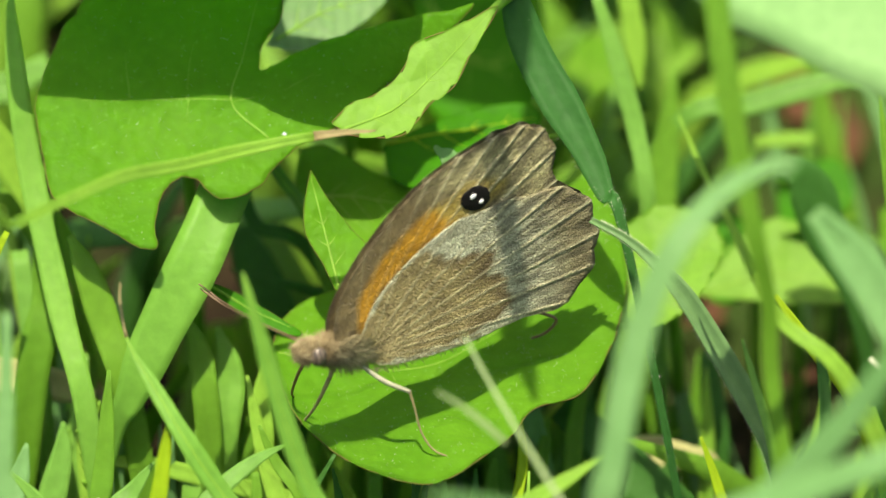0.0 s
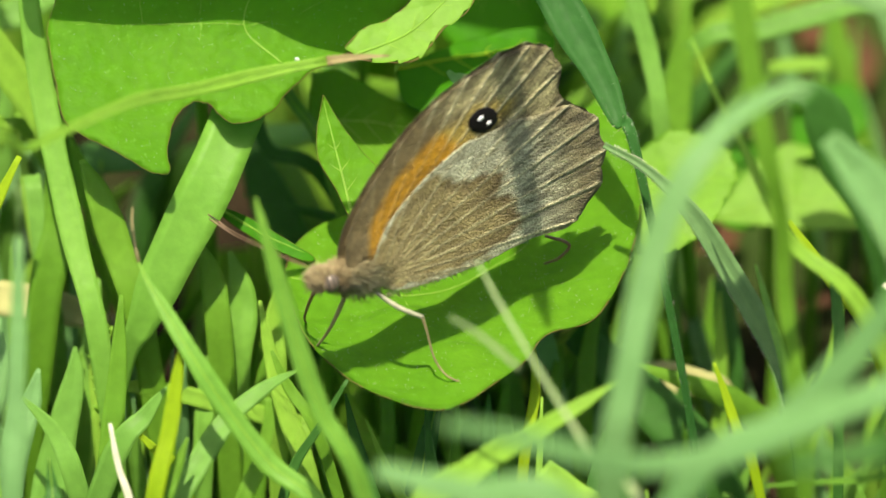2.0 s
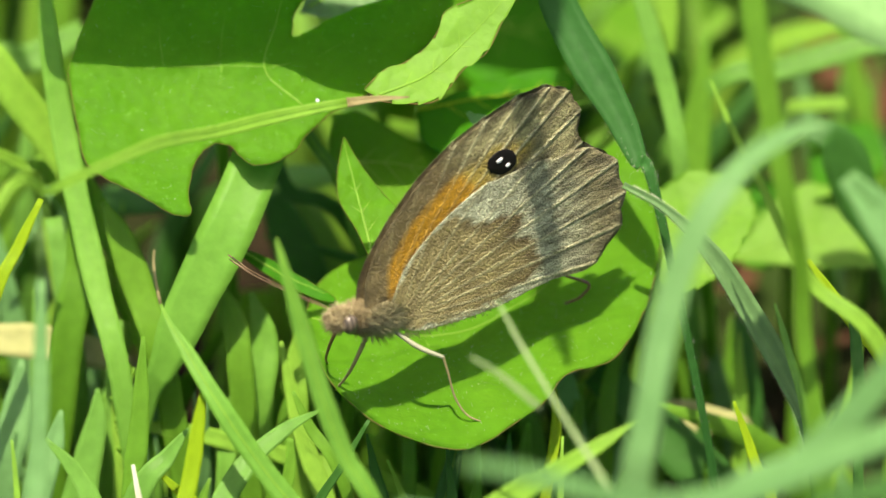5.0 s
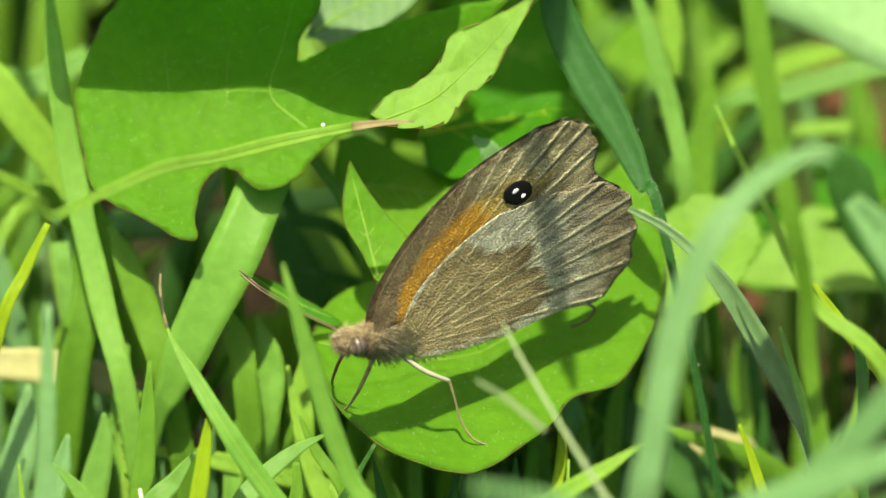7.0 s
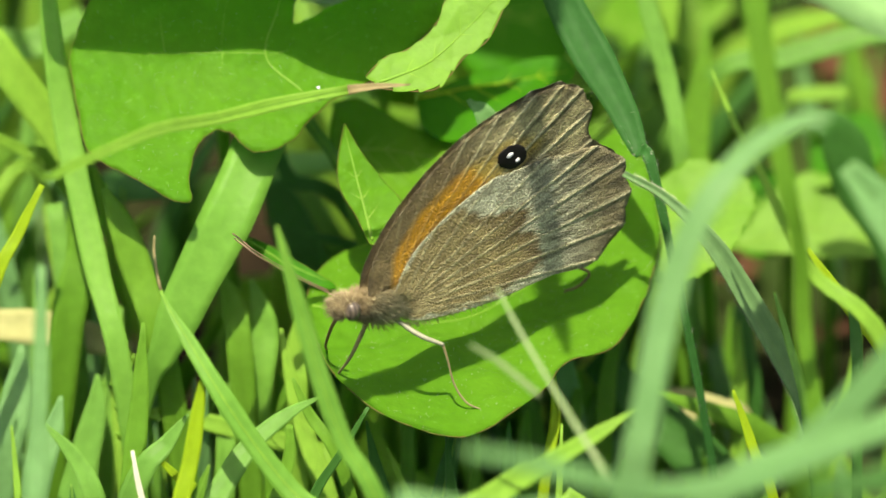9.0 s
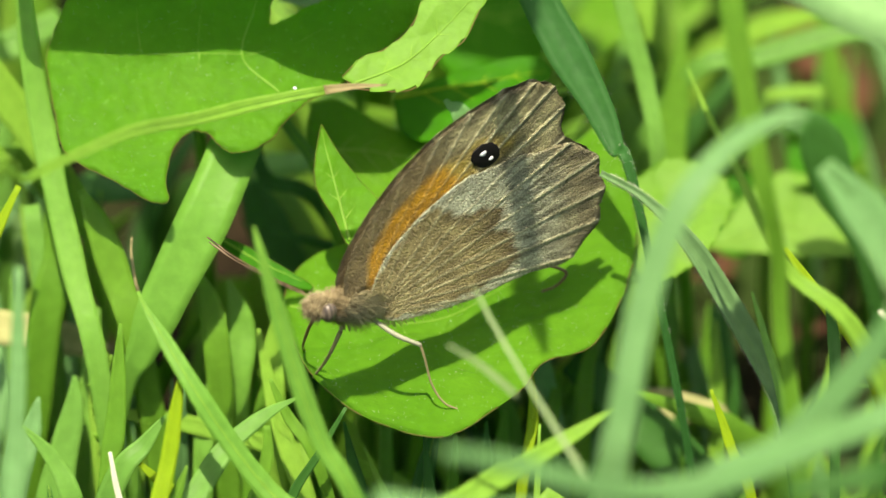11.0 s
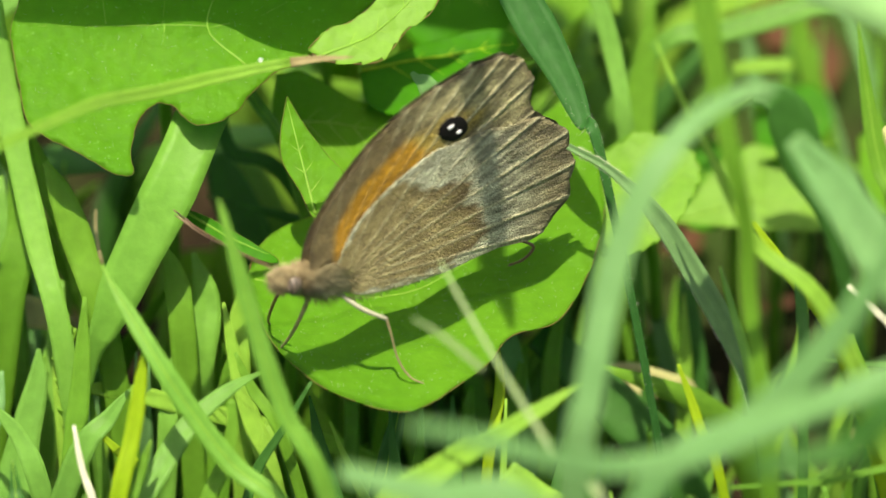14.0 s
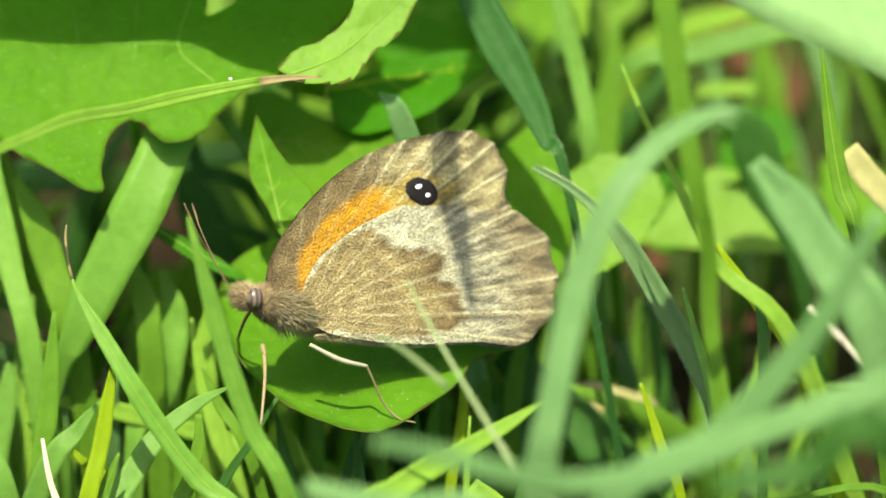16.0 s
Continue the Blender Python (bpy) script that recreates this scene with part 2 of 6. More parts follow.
def part(name, me, parent, label=""):
    ob = new(name, me)
    ob.parent = parent
    return tagged(ob, label)


FACING = Vector((0.0, -0.72, 0.69))


def strip_data(line, widths, thick=0.14, fold=0.16, twist=0.0, facing=FACING, curl=0.0, seed=0, across=(-1.0, -0.55, -0.12, 0.12, 0.55, 1.0)):
    """A grass blade along a line from tip to root (mm): a shallow V with thickness."""
    rnd = random.Random(seed)
    n = len(line)
    verts, uvs, faces = [], [], []
    wob = [rnd.uniform(-1, 1) for _ in range(4)]
    for i, p in enumerate(line):
        a, b = line[max(0, i - 1)], line[min(n - 1, i + 1)]
        tang = Vector(b - a).normalized()
        side = tang.cross(facing)
        side = side.normalized() if side.length > 1e-4 else Vector((1, 0, 0))
        turn = Matrix.Rotation(radians(twist + curl * i / n), 3, tang)
        side = turn @ side
        up = side.cross(tang).normalized()
        s = i / (n - 1)
        w = widths[i] / 2
        for layer in (0, 1):
            for v in across:
                edge = 1 + 0.05 * math.sin(9 * s + wob[0] * 3 + v * 2) + 0.03 * math.sin(31 * s + wob[1] * 6)
                lift = fold * w * abs(v) + 0.05 * w * abs(v) * math.sin(14 * s + wob[2] * 6 + v)
                q = Vector(p) + side * (w * v * edge) + up * (lift - (thick * (1.05 - 0.75 * abs(v)) if layer else 0))
                verts.append(q * MM)
                uvs.append((v * 0.5 + 0.5, s * 4))
    m = len(across)
    row = 2 * m
    for i in range(n - 1):
        o, q = i * row, (i + 1) * row
        for j in range(m - 1):
            faces.append((o + j, o + j + 1, q + j + 1, q + j))
            faces.append((o + m + j, q + m + j, q + m + j + 1, o + m + j + 1))
        faces.append((o, q, q + m, o + m))
        faces.append((o + m - 1, o + 2 * m - 1, q + 2 * m - 1, q + m - 1))
    for o, flip in ((0, 1), ((n - 1) * row, 0)):
        for j in range(m - 1):
            f = (o + j, o + m + j, o + m + j + 1, o + j + 1)
            faces.append(f if flip else f[::-1])
    return verts, faces, uvs


def to_ground(points, widths):
    """Carry a blade's line on from its lowest given point down into the soil."""
    p = [np.array(q, float) for q in points]
    w = list(widths)
    if p[-1][2] > 2:
        d = p[-1] - p[-2]
        flat = np.array([d[0], d[1], 0]) / max(1e-6, np.linalg.norm(d))
        z = p[-1][2]
        p.append(np.array([*(p[-1] + flat * z * 0.28)[:2], z * 0.45]))
        p.append(np.array([*(p[-1] + flat * z * 0.10)[:2], -2.0]))
        w += [w[-1] * 0.85, w[-1] * 0.7]
    return p, w


BLADES = []


def blade(points, widths, mat=GRASS, label="", fold=0.16, twist=0.0, curl=0.0, grounded=True, rib=None, thick=0.14,
          dry=0.0, hairy=0, name="grass_shoot", group="grass round the leaf"):
    """One grass blade from tip to root; points and widths in mm."""
    if grounded:
        points, widths = to_ground(points, widths)
    steps = 5 * (len(points) - 1) + 3
    line = catmull(points, steps)
    wide = [max(0.1, float(a[0])) for a in catmull([(w,) for w in widths], steps)]
    seed = len(BLADES)
    cut = 0
    if dry:
        cut = max(2, int(dry * steps))
    data = strip_data(line[cut:], wide[cut:], thick, fold, twist, curl=curl, seed=seed)
    foot = Vector(line[-1]) * MM
    ob = new(name, mesh_of(name, [v - foot for v in data[0]], data[1], mat, data[2]))
    ob.location = foot
    tagged(ob, label or "green grass blade rising from the turf", "grass", group)
    if cut:
        data = strip_data(line[:cut + 1], wide[:cut + 1], thick * 0.9, fold + 0.1, twist, seed=seed)
        part("dry_tip", mesh_of("dry_tip", [v - foot for v in data[0]], data[1], DRY_TIP, data[2]), ob, "withered brown tip")
    if rib is None and max(wide) > 0.9:
        rib = mat
    if rib:
        body = line[cut:]
        lift = [q + np.array(FACING) * (-0.16 if rib == mat else 0.06) for q in body]
        data = strip_data(lift, [max(0.08, w * 0.07) for w in wide[cut:]], 0.14, 0.0, twist, curl=curl, seed=seed)
        part("midrib", mesh_of("midrib", [v - foot for v in data[0]], data[1], rib, data[2]), ob, "raised midrib")
    if hairy:
        rnd = random.Random(seed)
        verts, faces = [], []
        for _ in range(hairy):
            k = rnd.randrange(1, len(line) - 1)
            side = Vector(line[k + 1] - line[k - 1]).normalized().cross(FACING).normalized() * rnd.choice((-1, 1))
            p = Vector(line[k]) + (Vector(line[k + 1]) - Vector(line[k])) * rnd.random() + side * wide[k] * rnd.uniform(0.2, 0.5) + FACING * 0.12
            way = (side + FACING * rnd.uniform(-0.3, 0.8) + Vector((rnd.gauss(0, .3), rnd.gauss(0, .3), rnd.gauss(0, .3)))).normalized()
            a = way.orthogonal().normalized() * 0.012
            b = way.cross(a)
            o = len(verts)
            verts += [(p + a) * MM - foot, (p - a * 0.5 + b) * MM - foot, (p - a * 0.5 - b) * MM - foot, (p + way * rnd.uniform(0.15, 0.42)) * MM - foot]
            faces += [(o, o + 1, o + 3), (o + 1, o + 2, o + 3), (o + 2, o, o + 3)]
        part("hairs", mesh_of("hairs", verts, faces, WHITE_STEM), ob, "fine pale hairs")
    BLADES.append(ob)
    return ob


def rim_points(outline, count):
    return catmull([tuple(o) for o in outline] + [tuple(outline[0])], count)[:-1]


def free_leaf_data(outline, height, count, cell, thick, teeth=0.0, seed=0):
    """A leaf of any outline, lobes and bays included, filled with a fine net of triangles."""
    rnd = random.Random(seed)
    rim = [np.array(q) for q in rim_points(outline, count)]
    if teeth:
        for i in range(len(rim)):
            way = rim[(i + 1) % count] - rim[i - 1]
            way = np.array((way[1], -way[0])) / max(1e-6, np.linalg.norm(way))
            rim[i] = rim[i] + way * teeth * ((i % 6) / 6 - 0.5 + 0.4 * math.sin(i * 0.37))
    low, high = np.min(rim, axis=0), np.max(rim, axis=0)
    flat = [Vector(q) for q in rim]
    x = low[0]
    while x < high[0]:
        y = low[1]
        while y < high[1]:
            q = np.array((x + rnd.uniform(-0.2, 0.2) * cell, y + rnd.uniform(-0.2, 0.2) * cell))
            if inside(q, rim) and edge_distance(q, rim) > 0.4 * cell:
                flat.append(Vector(q))
            y += cell
        x += cell
    net = geometry.delaunay_2d_cdt(flat, [(i, (i + 1) % count) for i in range(count)], [], 1, 1e-5)
    spots, tris = net[0], net[2]
    verts = [(q.x * MM, q.y * MM, (height(q.x, q.y) - layer * thick) * MM) for layer in (0, 1) for q in spots]
    n = len(spots)
    faces = [tuple(f) for f in tris] + [tuple(n + i for i in reversed(f)) for f in tris]
    faces += [(i, n + i, n + (i + 1) % count, (i + 1) % count) for i in range(count)]
    return verts, faces, [(q.x * 0.05, q.y * 0.05) for q in spots] * 2, rim


def leaf_data(outline, centre, height, count=150, rings=16, teeth=0.0, thick=0.22, seed=0, tooth_step=7):
    """A leaf in its own plane: an outline (mm) filled from a centre by rings; height(x, y) bends it."""
    rnd = random.Random(seed)
    rim = rim_points(outline, count)
    c = np.array(centre, float)
    verts, faces, uvs = [], [], []
    for layer in (0, 1):
        for k in range(rings + 1):
            s = k / rings
            for i, q in enumerate(rim):
                bite = 0.0
                if teeth:
                    bite = teeth * (((i % tooth_step) / tooth_step) - 0.5 + 0.3 * math.sin(i * 0.37 + seed)) * s ** 6
                d = q - c
                p = c + d * s * (1 + bite / max(3.0, np.linalg.norm(d)))
                z = height(p[0], p[1]) - layer * thick * (1.0 - 0.6 * s ** 8)
                verts.append((p[0] * MM, p[1] * MM, z * MM))
                uvs.append((p[0] * 0.05, p[1] * 0.05))
    m = len(rim)
    base = (rings + 1) * m
    for k in range(rings):
        for i in range(m):
            j = (i + 1) % m
            a = (k * m + i, k * m + j, (k + 1) * m + j, (k + 1) * m + i)
            faces.append(a[::-1])
            faces.append(tuple(base + x for x in a))
    o = rings * m
    for i in range(m):
        j = (i + 1) % m
        faces.append((o + i, o + j, base + o + j, base + o + i))
    return verts, faces, uvs, rim


def tube_data(line, radii, sides=8):
    verts, faces = [], []
    n = len(line)
    for i, p in enumerate(line):
        tang = Vector(np.array(line[min(n - 1, i + 1)]) - np.array(line[max(0, i - 1)])).normalized()
        a = tang.orthogonal().normalized()
        if abs(tang.z) < 0.95:
            a = tang.cross(Vector((0, 0, 1))).normalized()
        b = tang.cross(a)
        for j in range(sides):
            t = 2 * math.pi * j / sides
            verts.append((Vector(p) + (a * math.cos(t) + b * math.sin(t)) * radii[i]) * MM)
    for i in range(n - 1):
        for j in range(sides):
            k = (j + 1) % sides
            faces.append((i * sides + j, i * sides + k, (i + 1) * sides + k, (i + 1) * sides + j))
    faces.append(tuple(range(sides))[::-1])
    faces.append(tuple((n - 1) * sides + j for j in range(sides)))
    return verts, faces


def tube(name, points, radii, mat, steps=24, sides=8):
    line = catmull(points, steps)
    rad = [max(0.02, float(a[0])) for a in catmull([(x,) for x in radii], steps)]
    return mesh_of(name, *tube_data(line, rad, sides), mat)


def broad_leaf(name, m, outline, centre, height, mat, label, rib=None, side_veins=(), edge=None, teeth=0.0, thick=0.22,
               rib_mat=None, rib_width=0.45, rings=16, count=150, stalk=None, tooth_step=7, free_form=0.0):
    """A broad leaf: blade, with its midrib, side veins, reddish rim and stalk as parts."""
    if free_form:
        data = free_leaf_data(outline, height, count, free_form, thick, teeth, len(name))
    else:
        data = leaf_data(outline, centre, height, teeth=teeth, thick=thick, seed=len(name), rings=rings, count=count, tooth_step=tooth_step)
    ob = new(name, mesh_of(name, *data[:2], mat, data[2]))
    ob.matrix_world = m
    tagged(ob, label, "leaf", "broad leaves in the grass")
    vein_mat = rib_mat or GRASS_PALE
    if rib:
        line = [np.array([q[0], q[1], height(q[0], q[1]) - 0.03]) for q in catmull(rib, 40)]
        part("midrib", mesh_of("midrib", *tube_data(line, [rib_width * (1 - 0.75 * i / 40) * 0.36 for i in range(41)], 6), vein_mat), ob, "pale midrib")
    if rib and not side_veins:
        side_veins = []
        mid = catmull(rib, 20)
        for k in (4, 8, 12, 16):
            way = (mid[k + 1] - mid[k - 1]) / max(1e-6, np.linalg.norm(mid[k + 1] - mid[k - 1]))
            for a in (50, -50):
                c, d = math.cos(radians(a)), math.sin(radians(a))
                out = np.array([way[0] * c - way[1] * d, way[0] * d + way[1] * c])
                reach = 0.6
                while reach < 14 and inside(mid[k] + out * (reach + 0.6), outline):
                    reach += 0.4
                if reach > 1.2:
                    side_veins.append([tuple(mid[k]), tuple(mid[k] + out * reach * 0.5 + way * 0.15), tuple(mid[k] + out * reach * 0.9 + way * 0.6)])
    for v in side_veins:
        line = [np.array([q[0], q[1], height(q[0], q[1]) - 0.045]) for q in catmull(v, 18)]
        part("side_vein", mesh_of("side_vein", *tube_data(line, [rib_width * 0.2 * (1 - 0.8 * i / 18) for i in range(19)], 5), vein_mat), ob)
    if edge:
        rim = data[3] + [data[3][0]]
        line = [np.array([q[0], q[1], height(q[0], q[1]) - thick * 0.4]) for q in rim]
        part("leaf_rim", mesh_of("leaf_rim", *tube_data(line, [0.048] * len(line), 5), edge), ob, "thin reddish rim")
    if not stalk and name == "broad_leaf":
        top = Vector((centre[0], centre[1], height(*centre) - thick))
        low = m.to_3x3() @ top + m.translation / MM
        back = m.inverted()
        line = [tuple(top)] + [tuple((back @ (Vector(q) * MM)) / MM) for q in ((low.x + 1, low.y + 5, low.z - min(5, low.z * 0.3)), (low.x + 2, low.y + 9, low.z * 0.45), (low.x + 2, low.y + 8, -1.5))]
        stalk = (line, [0.35, 0.5, 0.6, 0.7], LEAF_PALE_SUN)
    if stalk:
        part("stalk", tube("stalk", stalk[0], stalk[1], stalk[2], 20), ob, "slender leaf stalk")
    return ob


# ---- ground ----
def build_ground():
    verts, faces = [], []
    radii = [0, 8, 16, 25, 35, 46, 58, 72, 90, 115, 150, 210, 320, 520, 900, 2000, 6000, 30000, 200000, 900000]
    seg = 56
    for k, r in enumerate(radii):
        for j in range(seg):
            t = 2 * math.pi * j / seg
            x, y = r * math.cos(t), 45 + r * math.sin(t)
            z = 2.2 * noise.noise(Vector((x * 0.03, y * 0.03, 0))) + 1.0 * noise.noise(Vector((x * 0.13, y * 0.13, 3))) if r < 2500 else 0
            verts.append((x * MM, y * MM, (z - 1.5) * MM))
    for k in range(len(radii) - 1):
        for j in range(seg):
            i = (j + 1) % seg
            if k:
                faces.append((k * seg + j, (k + 1) * seg + j, (k + 1) * seg + i, k * seg + i))
            else:
                faces.append((0, seg + j, seg + i))
    g = new("ground", mesh_of("ground", verts, faces, SOIL))
    tagged(g, "dark crumbly soil under the turf", "ground", kind="structure")


build_ground()


# ---- perch leaf ----
LEAF_TILT = 2.6


def perch_height(x, y):
    cup = 0.012 * (x * x * 0.35 + (y + 2) ** 2 * 0.5)
    rib = -0.35 * math.exp(-((y - 0.25 * x + 1.5) / 0.9) ** 2)
    wave = 0.36 * math.sin(x * 0.55 + 0.8) * math.sin(y * 0.42)
    lip = -0.015 * max(0.0, -y - 7.5) ** 2
    return cup + rib + wave + lip + 0.12 * noise.noise(Vector((x * 0.5, y * 0.5, 1)))


PERCH_OUT = [(13.1, 21.6), (14.3, 17.9), (15.3, 13), (15.5, 8.4), (14.7, 3.1), (13, -1.9), (10.9, -5.3), (7.5, -7), (6, -9.8), (3, -13.7), (0, -15.9), (-2.8, -16.3), (-6, -14.9), (-9.3, -12.6), (-11.6, -9.2), (-13.3, -3.8), (-14, 0.8), (-12.6, 5.3), (-7, 9.9), (1.4, 14.5), (8.8, 18.3)]
perch = broad_leaf(
    "perch_leaf", mm(*(3.11, 5.62, 33.76), LEAF_TILT, 0, 0),
    PERCH_OUT,
    (0.9, 0), perch_height, LEAF,
    "broad fresh green leaf with a thin red rim, carrying the butterfly",
    rib=[(-13.5, 0), (-4.2, -1.5), (3.3, 2.3), (9.8, 11.4), (12.9, 20.6)],
    side_veins=[[(-4.2, -1.5), (-2.3, -7.6), (-0.9, -13.7)], [(2.3, 1.7), (5.1, -2.3), (7.4, -5.3)], [(5.1, 4.6), (9.8, 3.1), (13.5, 2.3)],
                [(-2.3, -1.1), (-1.4, 4.6), (0.5, 10.7)], [(6, 5.7), (7.4, 10.7), (7.9, 15.3)]],
    edge=EDGE_RED, teeth=0.16, rings=26, count=200, rib_width=0.3,
    stalk=([(-9.0, -1.0, -0.3), (-10, 2, -6), (-11, 5, -20), (-10, 7, -44)], [0.5, 0.6, 0.7, 0.8], LEAF_PALE_SUN))


# ---- butterfly ----
def inside(p, poly):
    x, y = p
    hit = False
    for i in range(len(poly)):
        (x1, y1), (x2, y2) = poly[i], poly[i - 1]
        if (y1 > y) != (y2 > y) and x < (x2 - x1) * (y - y1) / (y2 - y1) + x1:
            hit = not hit
    return hit


def edge_distance(p, poly):
    """The distance from p to the patch's edge."""
    a = np.array(poly)
    ab = np.roll(a, 1, axis=0) - a
    t = np.clip(((p - a) * ab).sum(1) / np.maximum(1e-9, (ab * ab).sum(1)), 0, 1)
    d = p - a - t[:, None] * ab
    return float(np.sqrt((d * d).sum(1).min()))


def zone(p, poly, soft):
    """1 inside the patch, 0 outside, blending over soft mm."""
    d = edge_distance(p, poly) * (1 if inside(p, poly) else -1)
    return min(1.0, max(0.0, 0.5 + d / soft))


def blend(a, b, t):
    return tuple(x + (y - x) * t for x, y in zip(a, b))


ORANGE_CELL = [(-0.01, 1.83), (0.19, 5), (2.55, 8.16), (5.85, 10.5), (7.64, 11.19), (9.54, 9.21), (8.44, 8.58), (4.76, 7.01), (1.85, 4.66), (0.48, 2.22)]
YELLOW_CELL = [(7.3, 11.08), (9.33, 11.54), (10.82, 12.38), (13.1, 12.23), (15.11, 11.72), (14.59, 10.59), (11.51, 9.69), (9.55, 9.1)]
BASAL_PATCH = [(0.44, -0.51), (0.11, 1.8), (1.86, 4.55), (4.77, 6.84), (6.88, 7.87), (7.81, 7.26), (8.64, 6.47), (10.37, 5.95), (11.39, 6.07), (13.68, 5.64), (13.39, 4.38), (12.45, 3.81), (14.07, 3.21), (14.67, 2.49), (14.6, 1.43), (15.61, 0.54), (13.96, -0.63), (10.58, -1.33), (6.04, -1.46), (2.05, -1.06)]
FORE_OUT = [(0.3, -0.8), (-1.5, 0.2), (-2.3, 1.9), (-2.3, 3.8), (-1.4, 6.1), (0.8, 9.0), (3.5, 11.6), (6.3, 13.55), (9.0, 14.8), (12.0, 15.7), (14.7, 16.2), (16.8, 16.15), (18.4, 15.4), (19.5, 14.0), (19.8, 12.4), (19.7, 10.9), (19.9, 9.3), (19.05, 7.51), (15.94, 5.87), (10.33, 4.35), (4.72, 2.82), (1.41, 0.59)]
HIND_OUT = [(0.43, -0.4), (0.21, 1.92), (1.75, 4.66), (4.7, 7.1), (7.2, 8.5), (9.71, 9.5), (13.04, 9.9), (17.3, 9.8), (19.75, 9.6), (21.3, 9.1), (22.6, 8.1), (23.6, 6.1), (23.9, 3.6), (23.3, 0.9), (21.5, -0.9), (19.7, -1.8), (17.4, -1.45), (14.84, -1.7), (11.72, -1.95), (8.89, -2.0), (6.04, -1.85), (2.62, -1.4)]
FORE_ROOT, HIND_ROOT = np.array((-0.31, 1.01)), np.array((0.53, -0))
EYESPOT = np.array((11.79, 11.01))


def fore_colour(p):
    c = (0.205, 0.155, 0.08)
    out = np.clip((np.linalg.norm(p - FORE_ROOT) - 12.5) / 4, 0, 1)
    c = blend(c, (0.47, 0.425, 0.255), out)
    c = blend(c, (0.62, 0.455, 0.11), zone(p, YELLOW_CELL, 1.0))
    c = blend(c, (0.58, 0.295, 0.016), zone(p, ORANGE_CELL, 0.7))
    ring = np.linalg.norm((p - EYESPOT) / np.array((1.0, 0.8)))
    c = blend((0.56, 0.44, 0.15), c, np.clip((ring - 1.7) / 0.5, 0, 1))
    rim = edge_distance(p, FORE_OUT)
    c = blend((0.13, 0.10, 0.055), c, np.clip(rim / 0.5, 0, 1))
    return c


def hind_colour(p):
    n1 = noise.noise(Vector((p[0] * 0.9, p[1] * 0.9, 5)))
    q = p + np.array([0.5 * n1, 0.4 * noise.noise(Vector((p[0], p[1], 9)))])
    d = np.linalg.norm(p - HIND_ROOT)
    c = blend(blend((0.60, 0.61, 0.51), (0.53, 0.53, 0.43), np.clip((d - 11.5) / 4, 0, 1)), (0.42, 0.385, 0.265), np.clip((d - 17) / 4, 0, 1))
    mottle = noise.noise(Vector((p[0] * 1.7, p[1] * 1.7, 15)))
    c = blend(c, (0.27, 0.25, 0.16), np.clip(mottle * 1.6 - 0.25, 0, 0.7))
    rim = edge_distance(p, HIND_OUT)
    c = blend(c, (0.26, 0.21, 0.13), np.clip((d - 19.4) / 2.0, 0, 1) * 0.6)
    c = blend(c, (0.335, 0.27, 0.14), zone(q, BASAL_PATCH, 0.35))
    edge_band = zone(q, BASAL_PATCH, 0.35) * min(1.0, 2 * (1 - zone(q, BASAL_PATCH, 3.0))) * np.clip((d - 8) / 4, 0, 1)
    c = blend(c, (0.105, 0.066, 0.03), edge_band * 0.9)
    fleck = noise.noise(Vector((p[0] * 3.1, p[1] * 3.1, 21)))
    c = blend(c, (0.13, 0.095, 0.05), np.clip(fleck * 2.2 - 0.75, 0, 0.6))
    if rim < 0.4 and d > 17:
        c = blend(c, (0.38, 0.33, 0.22), 0.5)
    return c


